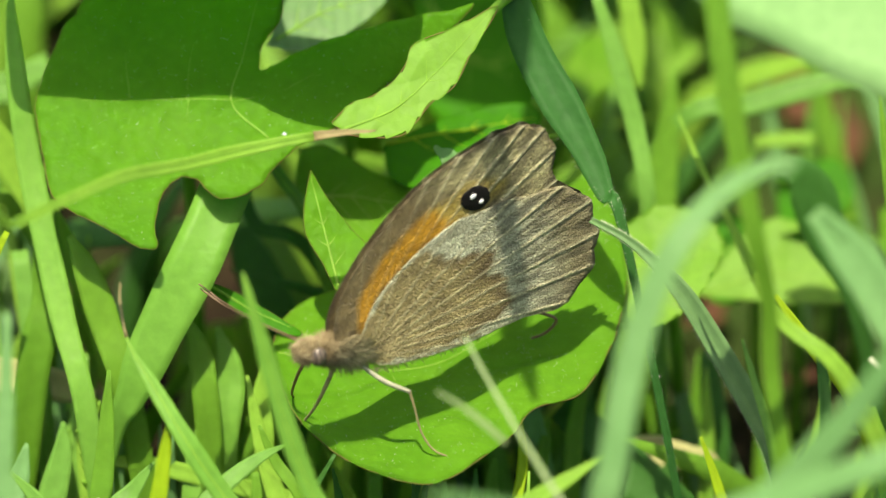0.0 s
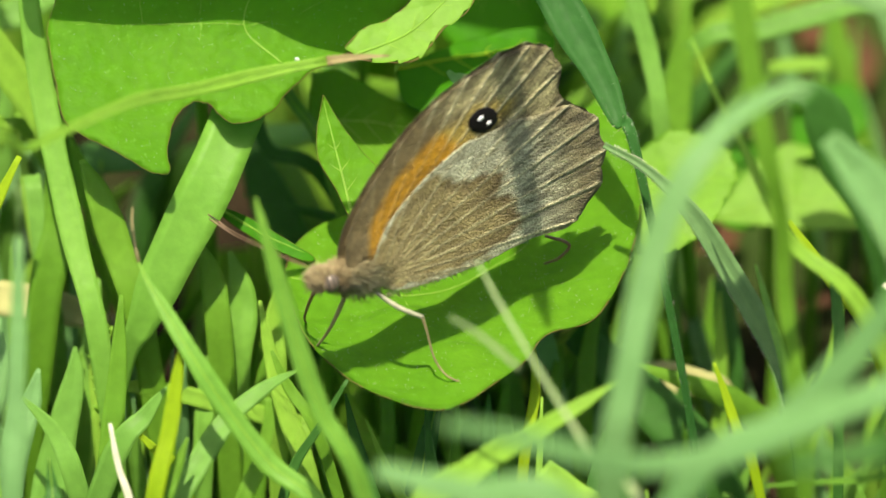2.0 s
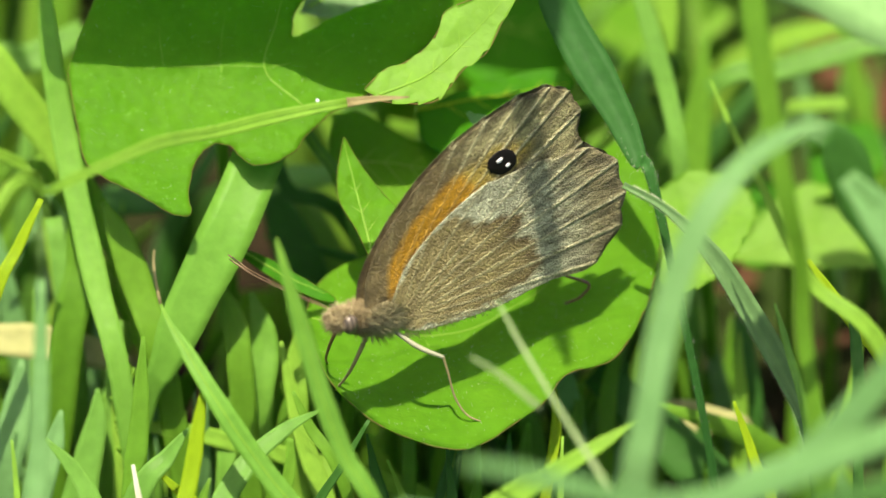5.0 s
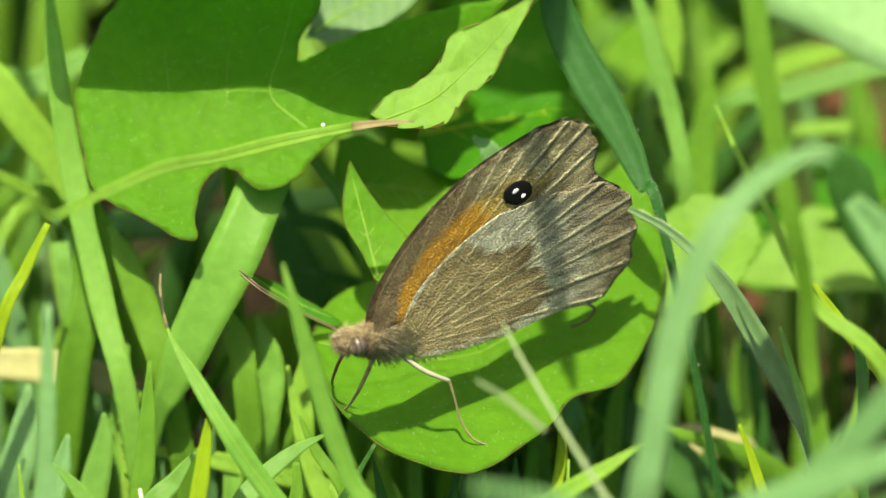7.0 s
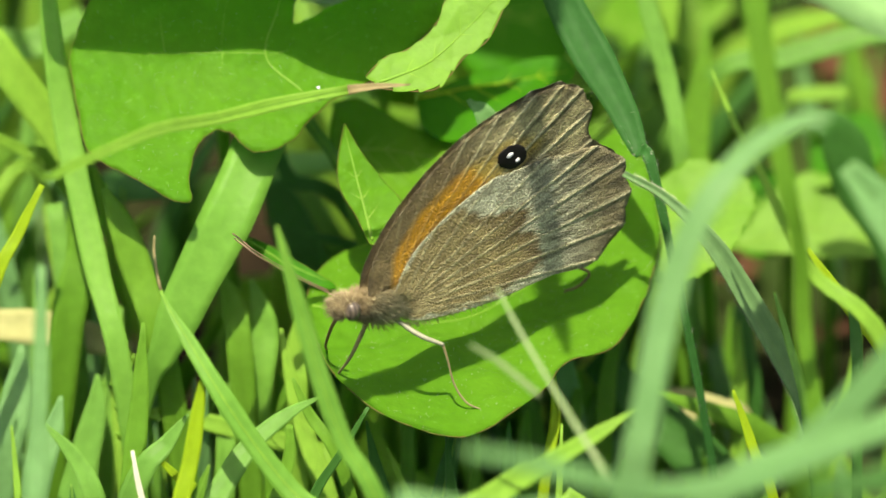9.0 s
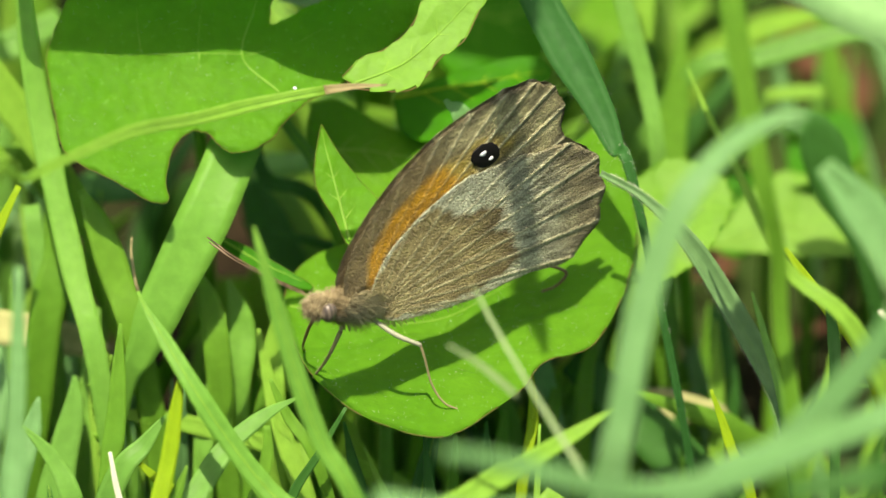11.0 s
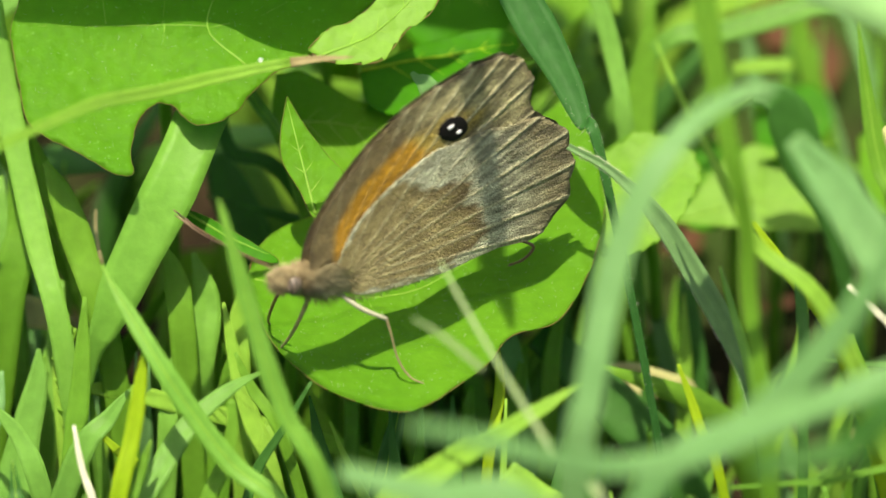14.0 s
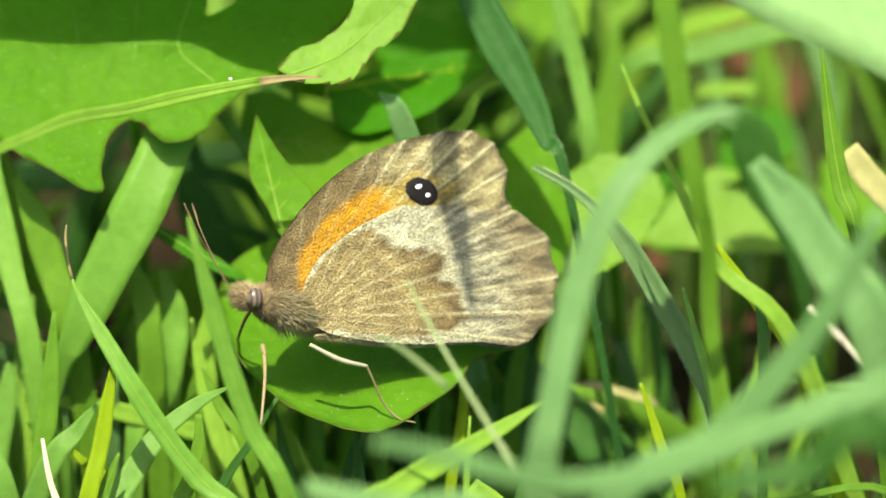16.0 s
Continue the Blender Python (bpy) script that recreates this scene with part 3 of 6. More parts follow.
def wing_sheet(outline, root, colour_of, veins, gap, scallop, spread, margin, shine):
    """One wing's outer face: points and colours; veins are fine ridges that run from the root to the margin."""
    rim = rim_points(outline, 330)
    rings = 38
    c = np.array(root, float)
    angles = [math.radians(v) for v in veins]
    points, cols = [], []
    for k in range(rings + 1):
        s = (k / rings) ** 0.85
        for i, q in enumerate(rim):
            d = q - c
            ang = math.atan2(d[1], d[0])
            reach = math.hypot(d[0], d[1])
            near = min(abs((ang - a + math.pi) % (2 * math.pi) - math.pi) for a in angles)
            fray = 0.0
            if reach > 13 and s > 0.8 and -margin[0] < math.degrees(ang) < margin[1]:
                fray = scallop * (math.cos(min(1.0, near / 0.07) * math.pi) * 0.5) * ((s - 0.8) / 0.2) ** 3
                fray += 0.16 * noise.noise(Vector((i * 0.9, 0, 4))) * ((s - 0.8) / 0.2) ** 6
            p = c + d * s * (1 + fray / max(6.0, reach))
            dist = math.hypot(*(p - c))
            ridge = math.exp(-(near * dist / 0.14) ** 2) * (0.09 * min(1, dist / 20) ** 3 + 0.025)
            pleat = 0.03 * math.sin(near * 40) * min(1, dist / 20) ** 3
            belly = 0.010 * dist * dist * spread + 0.07 * noise.noise(Vector((p[0] * 0.25, p[1] * 0.25, 7.0)))
            puff = 0.8 * math.exp(-max(0.0, p[1] + 1) / 6 - (p[0] / 15) ** 2) * min(1, dist / 1.5)
            points.append((p[0], p[1], gap + puff + belly + ridge + pleat + 0.004 * dist))
            col = colour_of(p)
            # Pale veins: partly their own colour, partly sheen on the ridges painted in.
            glow = math.exp(-(near * dist / 0.15) ** 2) * min(1, dist / 6)
            outer = min(1.0, max(0.0, (dist - 11.5) / 5.0))
            # Dark streaks towards the margin also stand for shading between ridges.
            streak = noise.noise(Vector((ang * 55, dist * 0.25, 2.0))) * 0.5 + noise.noise(Vector((ang * 23, dist * 0.4, 6.0)))
            col = blend(col, tuple(x * 0.45 for x in col), outer * min(1.0, max(0.0, 0.4 - 2.4 * streak)))
            col = blend(col, (0.63, 0.60, 0.43), (shine + (0.88 - shine) * outer) * glow)
            cols.append((col[0] * 0.95, col[1], col[2] * 0.88))
    return points, cols, len(rim), rings


def wing_mesh(name, sheet, side):
    """The sheet as a closed thin wing on one side of the body."""
    points, cols, m, rings = sheet
    verts = [(x * MM, y * MM, side * (z - 0.05 * layer) * MM) for layer in (0, 1) for x, y, z in points]
    faces = []
    base = (rings + 1) * m
    for k in range(rings):
        for i in range(m):
            j = (i + 1) % m
            a = (k * m + i, (k + 1) * m + i, (k + 1) * m + j, k * m + j)
            faces.append(a if side > 0 else a[::-1])
            b = tuple(base + x for x in a)
            faces.append(b[::-1] if side > 0 else b)
    o = rings * m
    for i in range(m):
        j = (i + 1) % m
        faces.append((o + i, base + o + i, base + o + j, o + j))
    me = mesh_of(name, verts, faces, WING)
    layer = me.color_attributes.new("pattern", "FLOAT_COLOR", "POINT")
    layer.data.foreach_set("color", [float(x) for c in cols + cols for x in (*c, 1.0)])
    return me


def ellipsoid(name, centre, axes, mat, turn=None, segs=28, rings=18, bumpy=0.0, seed=0.0):
    bm = bmesh.new()
    bmesh.ops.create_uvsphere(bm, u_segments=segs, v_segments=rings, radius=1)
    for v in bm.verts:
        k = 1 + bumpy * noise.noise(v.co * 3.1 + Vector((seed, 0, 0)))
        q = Vector((v.co.x * axes[0], v.co.y * axes[1], v.co.z * axes[2])) * k
        if turn:
            q = turn @ q
        v.co = (q + Vector(centre)) * MM
    me = bpy.data.meshes.new(name)
    bm.to_mesh(me)
    bm.free()
    me.materials.append(mat)
    me.polygons.foreach_set("use_smooth", [True] * len(me.polygons))
    return me


def hair_coat(name, centre, axes, length, count, lean, mat, seed, thick=0.035):
    """Many fine tapered hairs on an ellipsoid, leaning one way."""
    rnd = random.Random(seed)
    verts, faces = [], []
    for _ in range(count):
        d = Vector((rnd.gauss(0, 1), rnd.gauss(0, 1), rnd.gauss(0, 1))).normalized()
        p = Vector((d.x * axes[0], d.y * axes[1], d.z * axes[2])) * 0.96 + Vector(centre)
        nrm = Vector((d.x / axes[0], d.y / axes[1], d.z / axes[2])).normalized()
        way = (nrm + Vector(lean) + Vector((rnd.uniform(-.4, .4), rnd.uniform(-.4, .4), rnd.uniform(-.4, .4)))).normalized()
        tip = p + way * length * rnd.uniform(0.5, 1.2)
        a = way.orthogonal().normalized() * thick
        b = way.cross(a)
        o = len(verts)
        verts += [(p + a) * MM, (p - a * 0.5 + b * 0.87) * MM, (p - a * 0.5 - b * 0.87) * MM, tip * MM]
        faces += [(o, o + 1, o + 3), (o + 1, o + 2, o + 3), (o + 2, o, o + 3)]
    return mesh_of(name, verts, faces, mat)


def leaf_hairs(leaf, area, height, count, length, seed):
    """Short pale hairs standing on a leaf's upper face."""
    rnd = random.Random(seed)
    verts, faces = [], []
    xs, ys = [a[0] for a in area], [a[1] for a in area]
    while len(faces) < count * 3:
        x, y = rnd.uniform(min(xs), max(xs)), rnd.uniform(min(ys), max(ys))
        if not inside((x, y), area):
            continue
        p = Vector((x, y, height(x, y)))
        way = Vector((rnd.gauss(0, .5), rnd.gauss(0, .5), 1)).normalized()
        a = way.orthogonal().normalized() * 0.016
        b = way.cross(a)
        o = len(verts)
        verts += [(p + a) * MM, (p - a * 0.5 + b) * MM, (p - a * 0.5 - b) * MM, (p + way * length * rnd.uniform(0.4, 1.2)) * MM]
        faces += [(o, o + 1, o + 3), (o + 1, o + 2, o + 3), (o + 2, o, o + 3)]
    part("hairs", mesh_of("hairs", verts, faces, WHITE_STEM), leaf, "fine pale hairs")


leaf_hairs(perch, PERCH_OUT, perch_height, 650, 0.22, 31)

butterfly = new("butterfly")
butterfly.location = Vector((-3.94, -0.47, 33.5)) * MM
tagged(butterfly, "brown butterfly with closed worn wings, resting on a leaf", "butterfly")

def along(a, b, t):
    return tuple(x + (y - x) * t for x, y in zip(a, b))


THORAX_C, HEAD_C = (*(-1.45, 0.92), 0.0), (*(-4.32, 1.63), 0.0)
thorax = part("thorax", ellipsoid("thorax", THORAX_C, (2.4, 1.35, 1.05), FUR, Matrix.Rotation(radians(-18), 3, "Z"), bumpy=0.12), butterfly, "furry brown thorax")
part("thorax_hair", hair_coat("thorax_hair", THORAX_C, (2.45, 1.4, 1.08), 0.6, 2400, (0.9, -0.3, 0), HAIR, 3), thorax, "fine brown hair")
part("thorax_hair", hair_coat("thorax_hair", (THORAX_C[0] + 0.5, THORAX_C[1], 0.0), (2.4, 1.4, 1.15), 1.0, 1500, (0.9, -0.6, 0), HAIR_PALE, 13), thorax, "long tan hair")
part("breast_hair", hair_coat("breast_hair", (THORAX_C[0] + 1.3, THORAX_C[1] - 0.8, 0.0), (2.2, 1.1, 1.15), 1.2, 800, (0.9, -0.8, 0.2), HAIR_PALE, 17, 0.04), thorax, "long pale breast hair")
part("head", ellipsoid("head", HEAD_C, (1.15, 1.0, 0.9), FUR, bumpy=0.16, seed=4), thorax, "small furry head")
part("head_hair", hair_coat("head_hair", HEAD_C, (1.15, 1.0, 0.9), 0.42, 700, (-0.8, 0.3, 0), HAIR, 5), thorax, "fine brown hair")
part("head_hair", hair_coat("head_hair", (HEAD_C[0] - 0.35, HEAD_C[1], 0.0), (1.0, 0.95, 0.85), 0.8, 420, (-1.3, 0.1, 0), HAIR, 25, 0.032), thorax, "pale bristly forehead hair")
part("head_hair", hair_coat("head_hair", (HEAD_C[0] - 0.2, HEAD_C[1] + 0.1, 0.0), (1.1, 1.0, 0.9), 0.75, 240, (-1.0, 0.3, 0), HAIR_PALE, 27, 0.03), thorax, "pale grizzled hair")
part("collar_hair", hair_coat("collar_hair", along(HEAD_C, THORAX_C, 0.5), (0.9, 1.25, 1.0), 0.7, 800, (0.3, 0.9, 0), HAIR, 26, 0.035), thorax, "brown tuft of collar hair")
for s in (1, -1):
    part("eye", ellipsoid("eye", (HEAD_C[0] + 0.2, HEAD_C[1] - 0.2, s * 0.98), (0.72, 0.85, 0.55), EYE_MAT), thorax, "banded pinkish-brown compound eye")
    part("palp", tube("palp", [(HEAD_C[0] - 0.5, HEAD_C[1] - 0.3, s * 0.35), (HEAD_C[0] - 1.2, HEAD_C[1] + 0.1, s * 0.4), (HEAD_C[0] - 1.5, HEAD_C[1] + 0.6, s * 0.4)], [0.25, 0.26, 0.06], FUR), thorax, "hairy palp")
part("abdomen", tube("abdomen", [(*(0.59, -0.13), 0), (*(3.16, -0.37), 0), (*(5.99, -0.26), 0), (*(9.38, 0.06), 0), (*(11.91, 0.63), 0)], [0.5, 0.42, 0.4, 0.36, 0.2], FUR, 30, 14), thorax, "slim brown abdomen")
part("fringe", hair_coat("fringe", (6.5, -1.55, 0.75), (5.5, 0.35, 0.35), 0.7, 900, (0.9, -0.9, 0.2), HAIR_PALE, 41, 0.025), thorax, "pale fringe along the wing's hind edge")
part("abdomen_hair", hair_coat("abdomen_hair", (*(4.31, -0.72), 0), (4.6, 0.7, 0.45), 0.7, 900, (0.6, -0.5, 0), HAIR, 8), thorax, "fine brown hair")

FORE_VEINS = (82, 70, 60, 53, 47, 42, 37, 31, 24, 15)
HIND_VEINS = (62, 46, 34, 26, 18, 10, 3, -4, -11, -17)
FORE_SHEET = wing_sheet(FORE_OUT, FORE_ROOT, fore_colour, FORE_VEINS, 0.16, 0.34, 0.0, (0, 47), 0.14)
HIND_SHEET = wing_sheet(HIND_OUT, HIND_ROOT, hind_colour, HIND_VEINS, 0.42, 0.42, 0.02, (14, 60), 0.40)
for s in (1, -1):
    part("forewing", wing_mesh("forewing", FORE_SHEET, s), thorax, "forewing with an orange patch and a black eyespot")
    part("hindwing", wing_mesh("hindwing", HIND_SHEET, s), thorax, "mottled brown and cream hindwing with frayed margin")
for s in (1, -1):
    z = s * 0.42
    part("eyespot", ellipsoid("eyespot", (*EYESPOT, z), (1.5, 1.12, 0.16), BLACK, Matrix.Rotation(radians(-14), 3, "Z"), bumpy=0.10), thorax, "round black eyespot")
PUPILS = ((*(11.43, 11.35), 0.33, 0.2), (*(12.25, 10.65), 0.24, 0.18))
for px, py, ra, rb in PUPILS:
    part("pupil", ellipsoid("pupil", (px, py, 0.60), (ra, rb, 0.06), PUPIL, Matrix.Rotation(radians(20), 3, "Z"), 14, 10), thorax, "white pupil of the eyespot")

antenna = part("antenna", tube("antenna", [(0, 0, 0), (3.5, 0.25, 0), (7.5, 0.3, 0), (9.0, 0.15, 0), (10.2, 0, 0)], [0.045, 0.036, 0.04, 0.09, 0.06], ANTENNA), thorax, "thin reddish-brown antenna")
antenna_far = part("antenna", antenna.data, thorax, "thin reddish-brown antenna")

# legs, standing on the leaf
front_leg = part("leg", tube("leg", [(-1.73, -5.33, 7.96), (-2.2, -5.23, 6.35), (-3.24, -4.81, 3.47), (-4.39, -2.82, 0.19)], [0.24, 0.19, 0.14, 0.09], CHITIN), butterfly, "slender tan front leg")
middle_leg = part("leg", tube("leg", [(0.04, -5.17, 8.19), (2.36, -6.07, 6.89), (4.5, -6.17, 5.88)], [0.17, 0.22, 0.17], CHITIN_PALE, 20), butterfly, "slender pale middle leg")
part("tibia", tube("tibia", [(4.45, -6.17, 5.92), (4.83, -6.44, 4.64), (5.43, -6.83, 2.33), (6.46, -7.19, 0.76), (7.86, -7.14, -0.02)], [0.13, 0.10, 0.09, 0.085, 0.06], CHITIN, 30), middle_leg, "thin tan lower leg")
hind_leg = part("leg", tube("leg", [(14.59, 7.49, 4.47), (16.57, 7.49, 3.61), (15.83, 7.52, 2.25), (14.63, 8.82, 0.69)], [0.14, 0.14, 0.12, 0.1], ANTENNA), butterfly, "thin dark hind leg")
far_leg = part("leg", tube("leg", [(-4.06, -4.3, 7.68), (-4.73, -3.34, 5.57), (-5.23, -1.71, 2.67), (-5.17, 0.75, 0.33)], [0.16, 0.15, 0.12, 0.1], ANTENNA), butterfly, "thin dark far leg")


# ---- large leaves behind ----
def flat_height(a=0.02, b=0.01, wave=0.3, seed=1.0):
    def h(x, y):
        return a * x * x * 0.3 + b * y * y * 0.3 + wave * noise.noise(Vector((x * 0.18, y * 0.18, seed))) + 0.12 * noise.noise(Vector((x * 0.6, y * 0.6, seed)))
    return h


def lobed_height(x, y):
    """A blade creased along y = 0: the far half rises steeply, the near flap hangs towards the light."""
    crease = 0.5 * y if y > 0 else 0.0
    return crease + 0.22 * math.exp(-(y / 0.35) ** 2) + 0.7 * noise.noise(Vector((x * 0.10, y * 0.10, 3))) + 0.10 * noise.noise(Vector((x * 0.7, y * 0.25, 8)))


# The lobe above the view is added to shade the soil gap behind.
LOBED_OUT = [(-10, 28), (-9, 20), (-5.8, 12.5), (-6.3, 9.6), (-7.6, 7.0), (-9.0, 5.5), (-10.4, 2.2), (-11.1, -0.5), (-10.6, -4.1), (-9.7, -8.4), (-8.0, -10.2), (-5.1, -11.9), (-2.8, -13.4), (-0.9, -13.8), (-1.0, -11.3), (-0.4, -8.4), (0.5, -7.3), (1.4, -7.0), (2.6, -7.4), (3.7, -8.8), (5.2, -9.2), (7.4, -8.0), (8.6, -6.4), (10.8, -4.1), (12.8, -3.0), (15.2, -1.0), (19.4, 2.4), (23.2, 5.3), (25.3, 7.5), (23.7, 7.0), (20.4, 6.4), (17.5, 5.8), (15.2, 5.3), (12.8, 4.6), (10.2, 3.7), (8.5, 2.8), (7.5, 2.4), (7.5, 3.2), (7.8, 4.5), (8.8, 5.8), (9.4, 7.2), (8.8, 11), (7, 20), (5, 30), (-2, 33)]
lobed = broad_leaf("broad_leaf", mm(*(-19.6, 18.9, 50.6), 27), LOBED_OUT, (0, -0.3), lobed_height, LEAF, "large lobed green leaf creased across, with red-tinged edge", rib=[(8.3, -3.4), (5.2, -0.2), (6.2, 3.7), (7.6, 9.0)], side_veins=[[(5.2, 0.0), (-0.5, 0.15), (-10.6, 0)], [(-4.6, 0.1), (-4.4, -2.9), (-4.6, -8.8)], [(5.2, -0.2), (10.9, 1.5), (21.5, 6.2)], [(-3.3, 0.3), (-3.7, 4.5), (-2.6, 8.6)], [(1.4, 0.2), (1.9, 4.0), (3.4, 8.6)], [(1.6, 0.1), (1.4, -3.0), (1.2, -6.4)], [(10.0, 1.2), (12.6, 2.6), (15.0, 4.6)]], rib_width=0.32, edge=EDGE_RED, teeth=0.12, free_form=0.55, count=260)
leaf_hairs(lobed, LOBED_OUT, lobed_height, 900, 0.2, 33)
# Lobe of the same leaf; its sunlight is in the paler green.
broad_leaf("broad_leaf", mm(*(0.3, 13.3, 56.5), 35), [(-6.3, -3.6), (-4.7, -1.9), (-3.2, -1.3), (-1.3, 0.1), (-0.2, 1.7), (0.5, 3.4), (3.7, 4.7), (7.3, 6.7), (5.2, 2.7), (3.8, -0.2), (1.9, -1.7), (0.6, -3.5), (-0.7, -4.8), (-3, -4.9), (-5.2, -4.6)], (-0.1, -0.5), flat_height(0.01, 0.015, 0.5, 4), LEAF_PALE_SUN, "toothed leaf turned to the sun, sunlight painted into its green", rib=[(-5.2, -4.2), (-1.4, -2.5), (2.3, 1), (6.6, 6)], teeth=0.45, edge=EDGE_RED, tooth_step=9, stalk=([(6.3, 5.8, -0.1), (8.5, 9, -3), (10, 14, -14), (11, 18, -46)], [0.35, 0.5, 0.6, 0.7], LEAF_PALE_SUN))
# These two leaves carry their shade in the darker green.
broad_leaf("broad_leaf", mm(*(6.2, 55, 32.4), 30), [(-5.4, 5.4), (4.4, 6), (5.9, 0), (4.9, -6), (1, -8.7), (-3, -7.6), (-4.9, -3.3)], (0.4, -2), flat_height(0.02, 0.02, 0.4, 5), LEAF_DARK_SHADE, "green leaf behind, shade put into its dark green", rib=[(-4.5, 4.3), (0.4, -2), (5.1, -0.3)])
broad_leaf("broad_leaf", mm(*(5.1, 25.3, 42.3), 24), [(-6.9, -0.6), (-3.3, 1.7), (1.4, 3.6), (5.3, 3.9), (6.4, 2.2), (4.3, 0), (1.4, -2.5), (-3.3, -4.7), (-6.2, -3.6)], (-0.1, 0), flat_height(0.02, 0.02, 0.4, 6), LEAF_DARK_SHADE, "green leaf with a yellow midrib, shade painted into it", rib=[(-6.7, -0.3), (-2.9, 0.7), (1.4, 1.7), (6, 2.5)], rib_mat=GRASS_YELLOW)
broad_leaf("broad_leaf", mm(*(-3, 20.8, 39.3), 22), [(-5.8, 5.1), (-3.8, 5.5), (-1.4, 4.1), (1, 2.8), (6.2, 1.9), (6.7, -0.6), (3.8, -4.5), (-1, -6.2), (-4.3, -4.5), (-6, 0.6)], (-0.5, 0.4), flat_height(0.03, 0.02, 0.6, 7), LEAF, "green leaf with a pale rolled rim behind the butterfly", rib=[(-5.1, 0.5), (-0.5, 0.4), (5.6, -0.4)], edge=LEAF_PALE_SUN)
broad_leaf("broad_leaf", mm(*(-5.8, 9.3, 43.8), 36), [(-2, 5.7), (-0.5, 3.2), (1.4, 0.7), (2.9, -1.4), (1.9, -3.7), (0.4, -4.9), (-0.9, -2.5), (-2.3, 0), (-2.5, 2.5)], (-0.2, -0), flat_height(0.10, 0.02, 0.4, 8), LEAF, "small pointed green leaf with reddish edge", rib=[(0.4, -4.5), (-0.7, 0), (-2, 5.2)], edge=EDGE_RED)
broad_leaf("broad_leaf", mm(*(-13.4, 8.8, 36.1), 36), [(-3.5, 2.9), (-1.4, 2.3), (1.4, 0.8), (4.7, -1.4), (4.3, -1.9), (0.5, -0.2), (-2.4, 1.7)], (0.5, 0.6), flat_height(0.05, 0.02, 0.3, 9), LEAF_DARK_SHADE, "olive leaf tip with a reddish edge", rib=[(-2.9, 2.6), (0.5, 0.6), (4.1, -1.1)], edge=EDGE_RED)
broad_leaf("broad_leaf", mm(*(21.7, 17.5, 34.6), 24), [(-4.3, 2.2), (-2.4, 5), (1, 6.4), (4.9, 3.8), (4.6, 0.6), (2.5, -3.3), (-0.4, -5.3), (-3.1, -6), (-4.1, -2.2)], (-0.1, 0.1), flat_height(0.02, 0.03, 0.6, 10), LEAF_PALE_SUN, "yellow-green leaf with a wavy edge", rib=[(-3.7, 1.9), (-0.1, 0.1), (4.1, 3.2)], teeth=0.4, edge=LEAF)
# Shade under the grass is painted by the darker leaf colour.
broad_leaf("broad_leaf", mm(*(28.8, 41, 19.4), 30), [(-2.7, 2.7), (0, 4.3), (2.5, 2.7), (2.2, -1.6), (1, -3.8), (-2.5, -3.5)], (0.1, 0.1), flat_height(0.02, 0.02, 0.4, 11), LEAF_DARK_SHADE, "leaf under the grass, darkened in colour for shade", rib=[(-2.3, 2.3), (0.1, 0.1), (2.1, 2.3)])
broad_leaf("broad_leaf", mm(*(32.1, 35.7, 23.0), 30), [(-7.3, -3.5), (-5.3, -0.8), (-3.6, 1.6), (-0.7, 3.9), (1, 3.9), (2.6, 3.3), (3.8, 1.4), (4.8, -0.8), (6.8, -2.6), (8.7, -3.9), (4.8, -4.1), (0, -3.8), (-3.9, -3.7)], (0.3, -1), flat_height(0.02, 0.02, 0.6, 12), LEAF_PALE_SUN, "bright green leaf in the turf", rib=[(-6.3, -3.2), (0.3, -1.2), (7.4, -3.4)])
# Darkened in colour where shade falls.
broad_leaf("broad_leaf", mm(*(35.9, 49.3, 20.8), 30), [(-3.5, 1.6), (1.5, 3.2), (3.2, -0.5), (0, -3.3), (-3, -3.2)], (-0.3, -0.4), flat_height(0.02, 0.02, 0.4, 13), LEAF_DARK_SHADE, "leaf in the turf, shade painted into its green", rib=[(-3, 1.3), (-0.3, -0.4), (2.7, -0.5)])
broad_leaf("broad_leaf", mm(*(-37.2, 53.4, 5.8), 30), [(-5, 5), (1, 5.2), (4, 1.1), (3.3, -4.4), (0, -6.1), (-5, -5)], (-0.3, -0.7), flat_height(0.02, 0.02, 0.6, 14), GRASS_BLUE, "bluish leaf deep in the turf", rib=[(-4.3, 4.1), (-0.3, -0.7), (3.4, 0.8)])
broad_leaf("broad_leaf", mm(*(-36.2, 36.6, 4.4), 26), [(-5.4, 2.8), (1.5, 3.8), (4.4, 0.3), (3.2, -3.1), (-2.5, -4), (-5.4, -1.7)], (-0.7, -0.3), flat_height(0.02, 0.02, 0.6, 15), LEAF, "green leaf low in the turf", rib=[(-4.7, 2.4), (-0.7, -0.3), (3.7, 0.2)])
broad_leaf("broad_leaf", mm(*(-16.1, 45.7, 5.1), 28), [(-3.7, 1.7), (-1, 3.3), (3, 3.1), (4.5, -1.1), (0.7, -3.6), (-4, -2.5)], (-0.1, 0.1), flat_height(0.02, 0.02, 0.6, 16), LEAF, "green leaf low in the turf", rib=[(-3.4, -2.1), (-0.1, 0.1), (3.8, -0.9)])
broad_leaf("broad_leaf", mm(*(-15.2, 36.1, 5.4), 28), [(-2.5, 1.7), (0.2, 3.2), (2.2, 2.2), (2.5, -0.8), (0.2, -3.3), (-2, -2.5)], (0.1, 0.1), flat_height(0.02, 0.02, 0.6, 17), LEAF, "green leaf low in the turf", rib=[(-2.1, 1.4), (0.1, 0.1), (2.1, -0.7)])
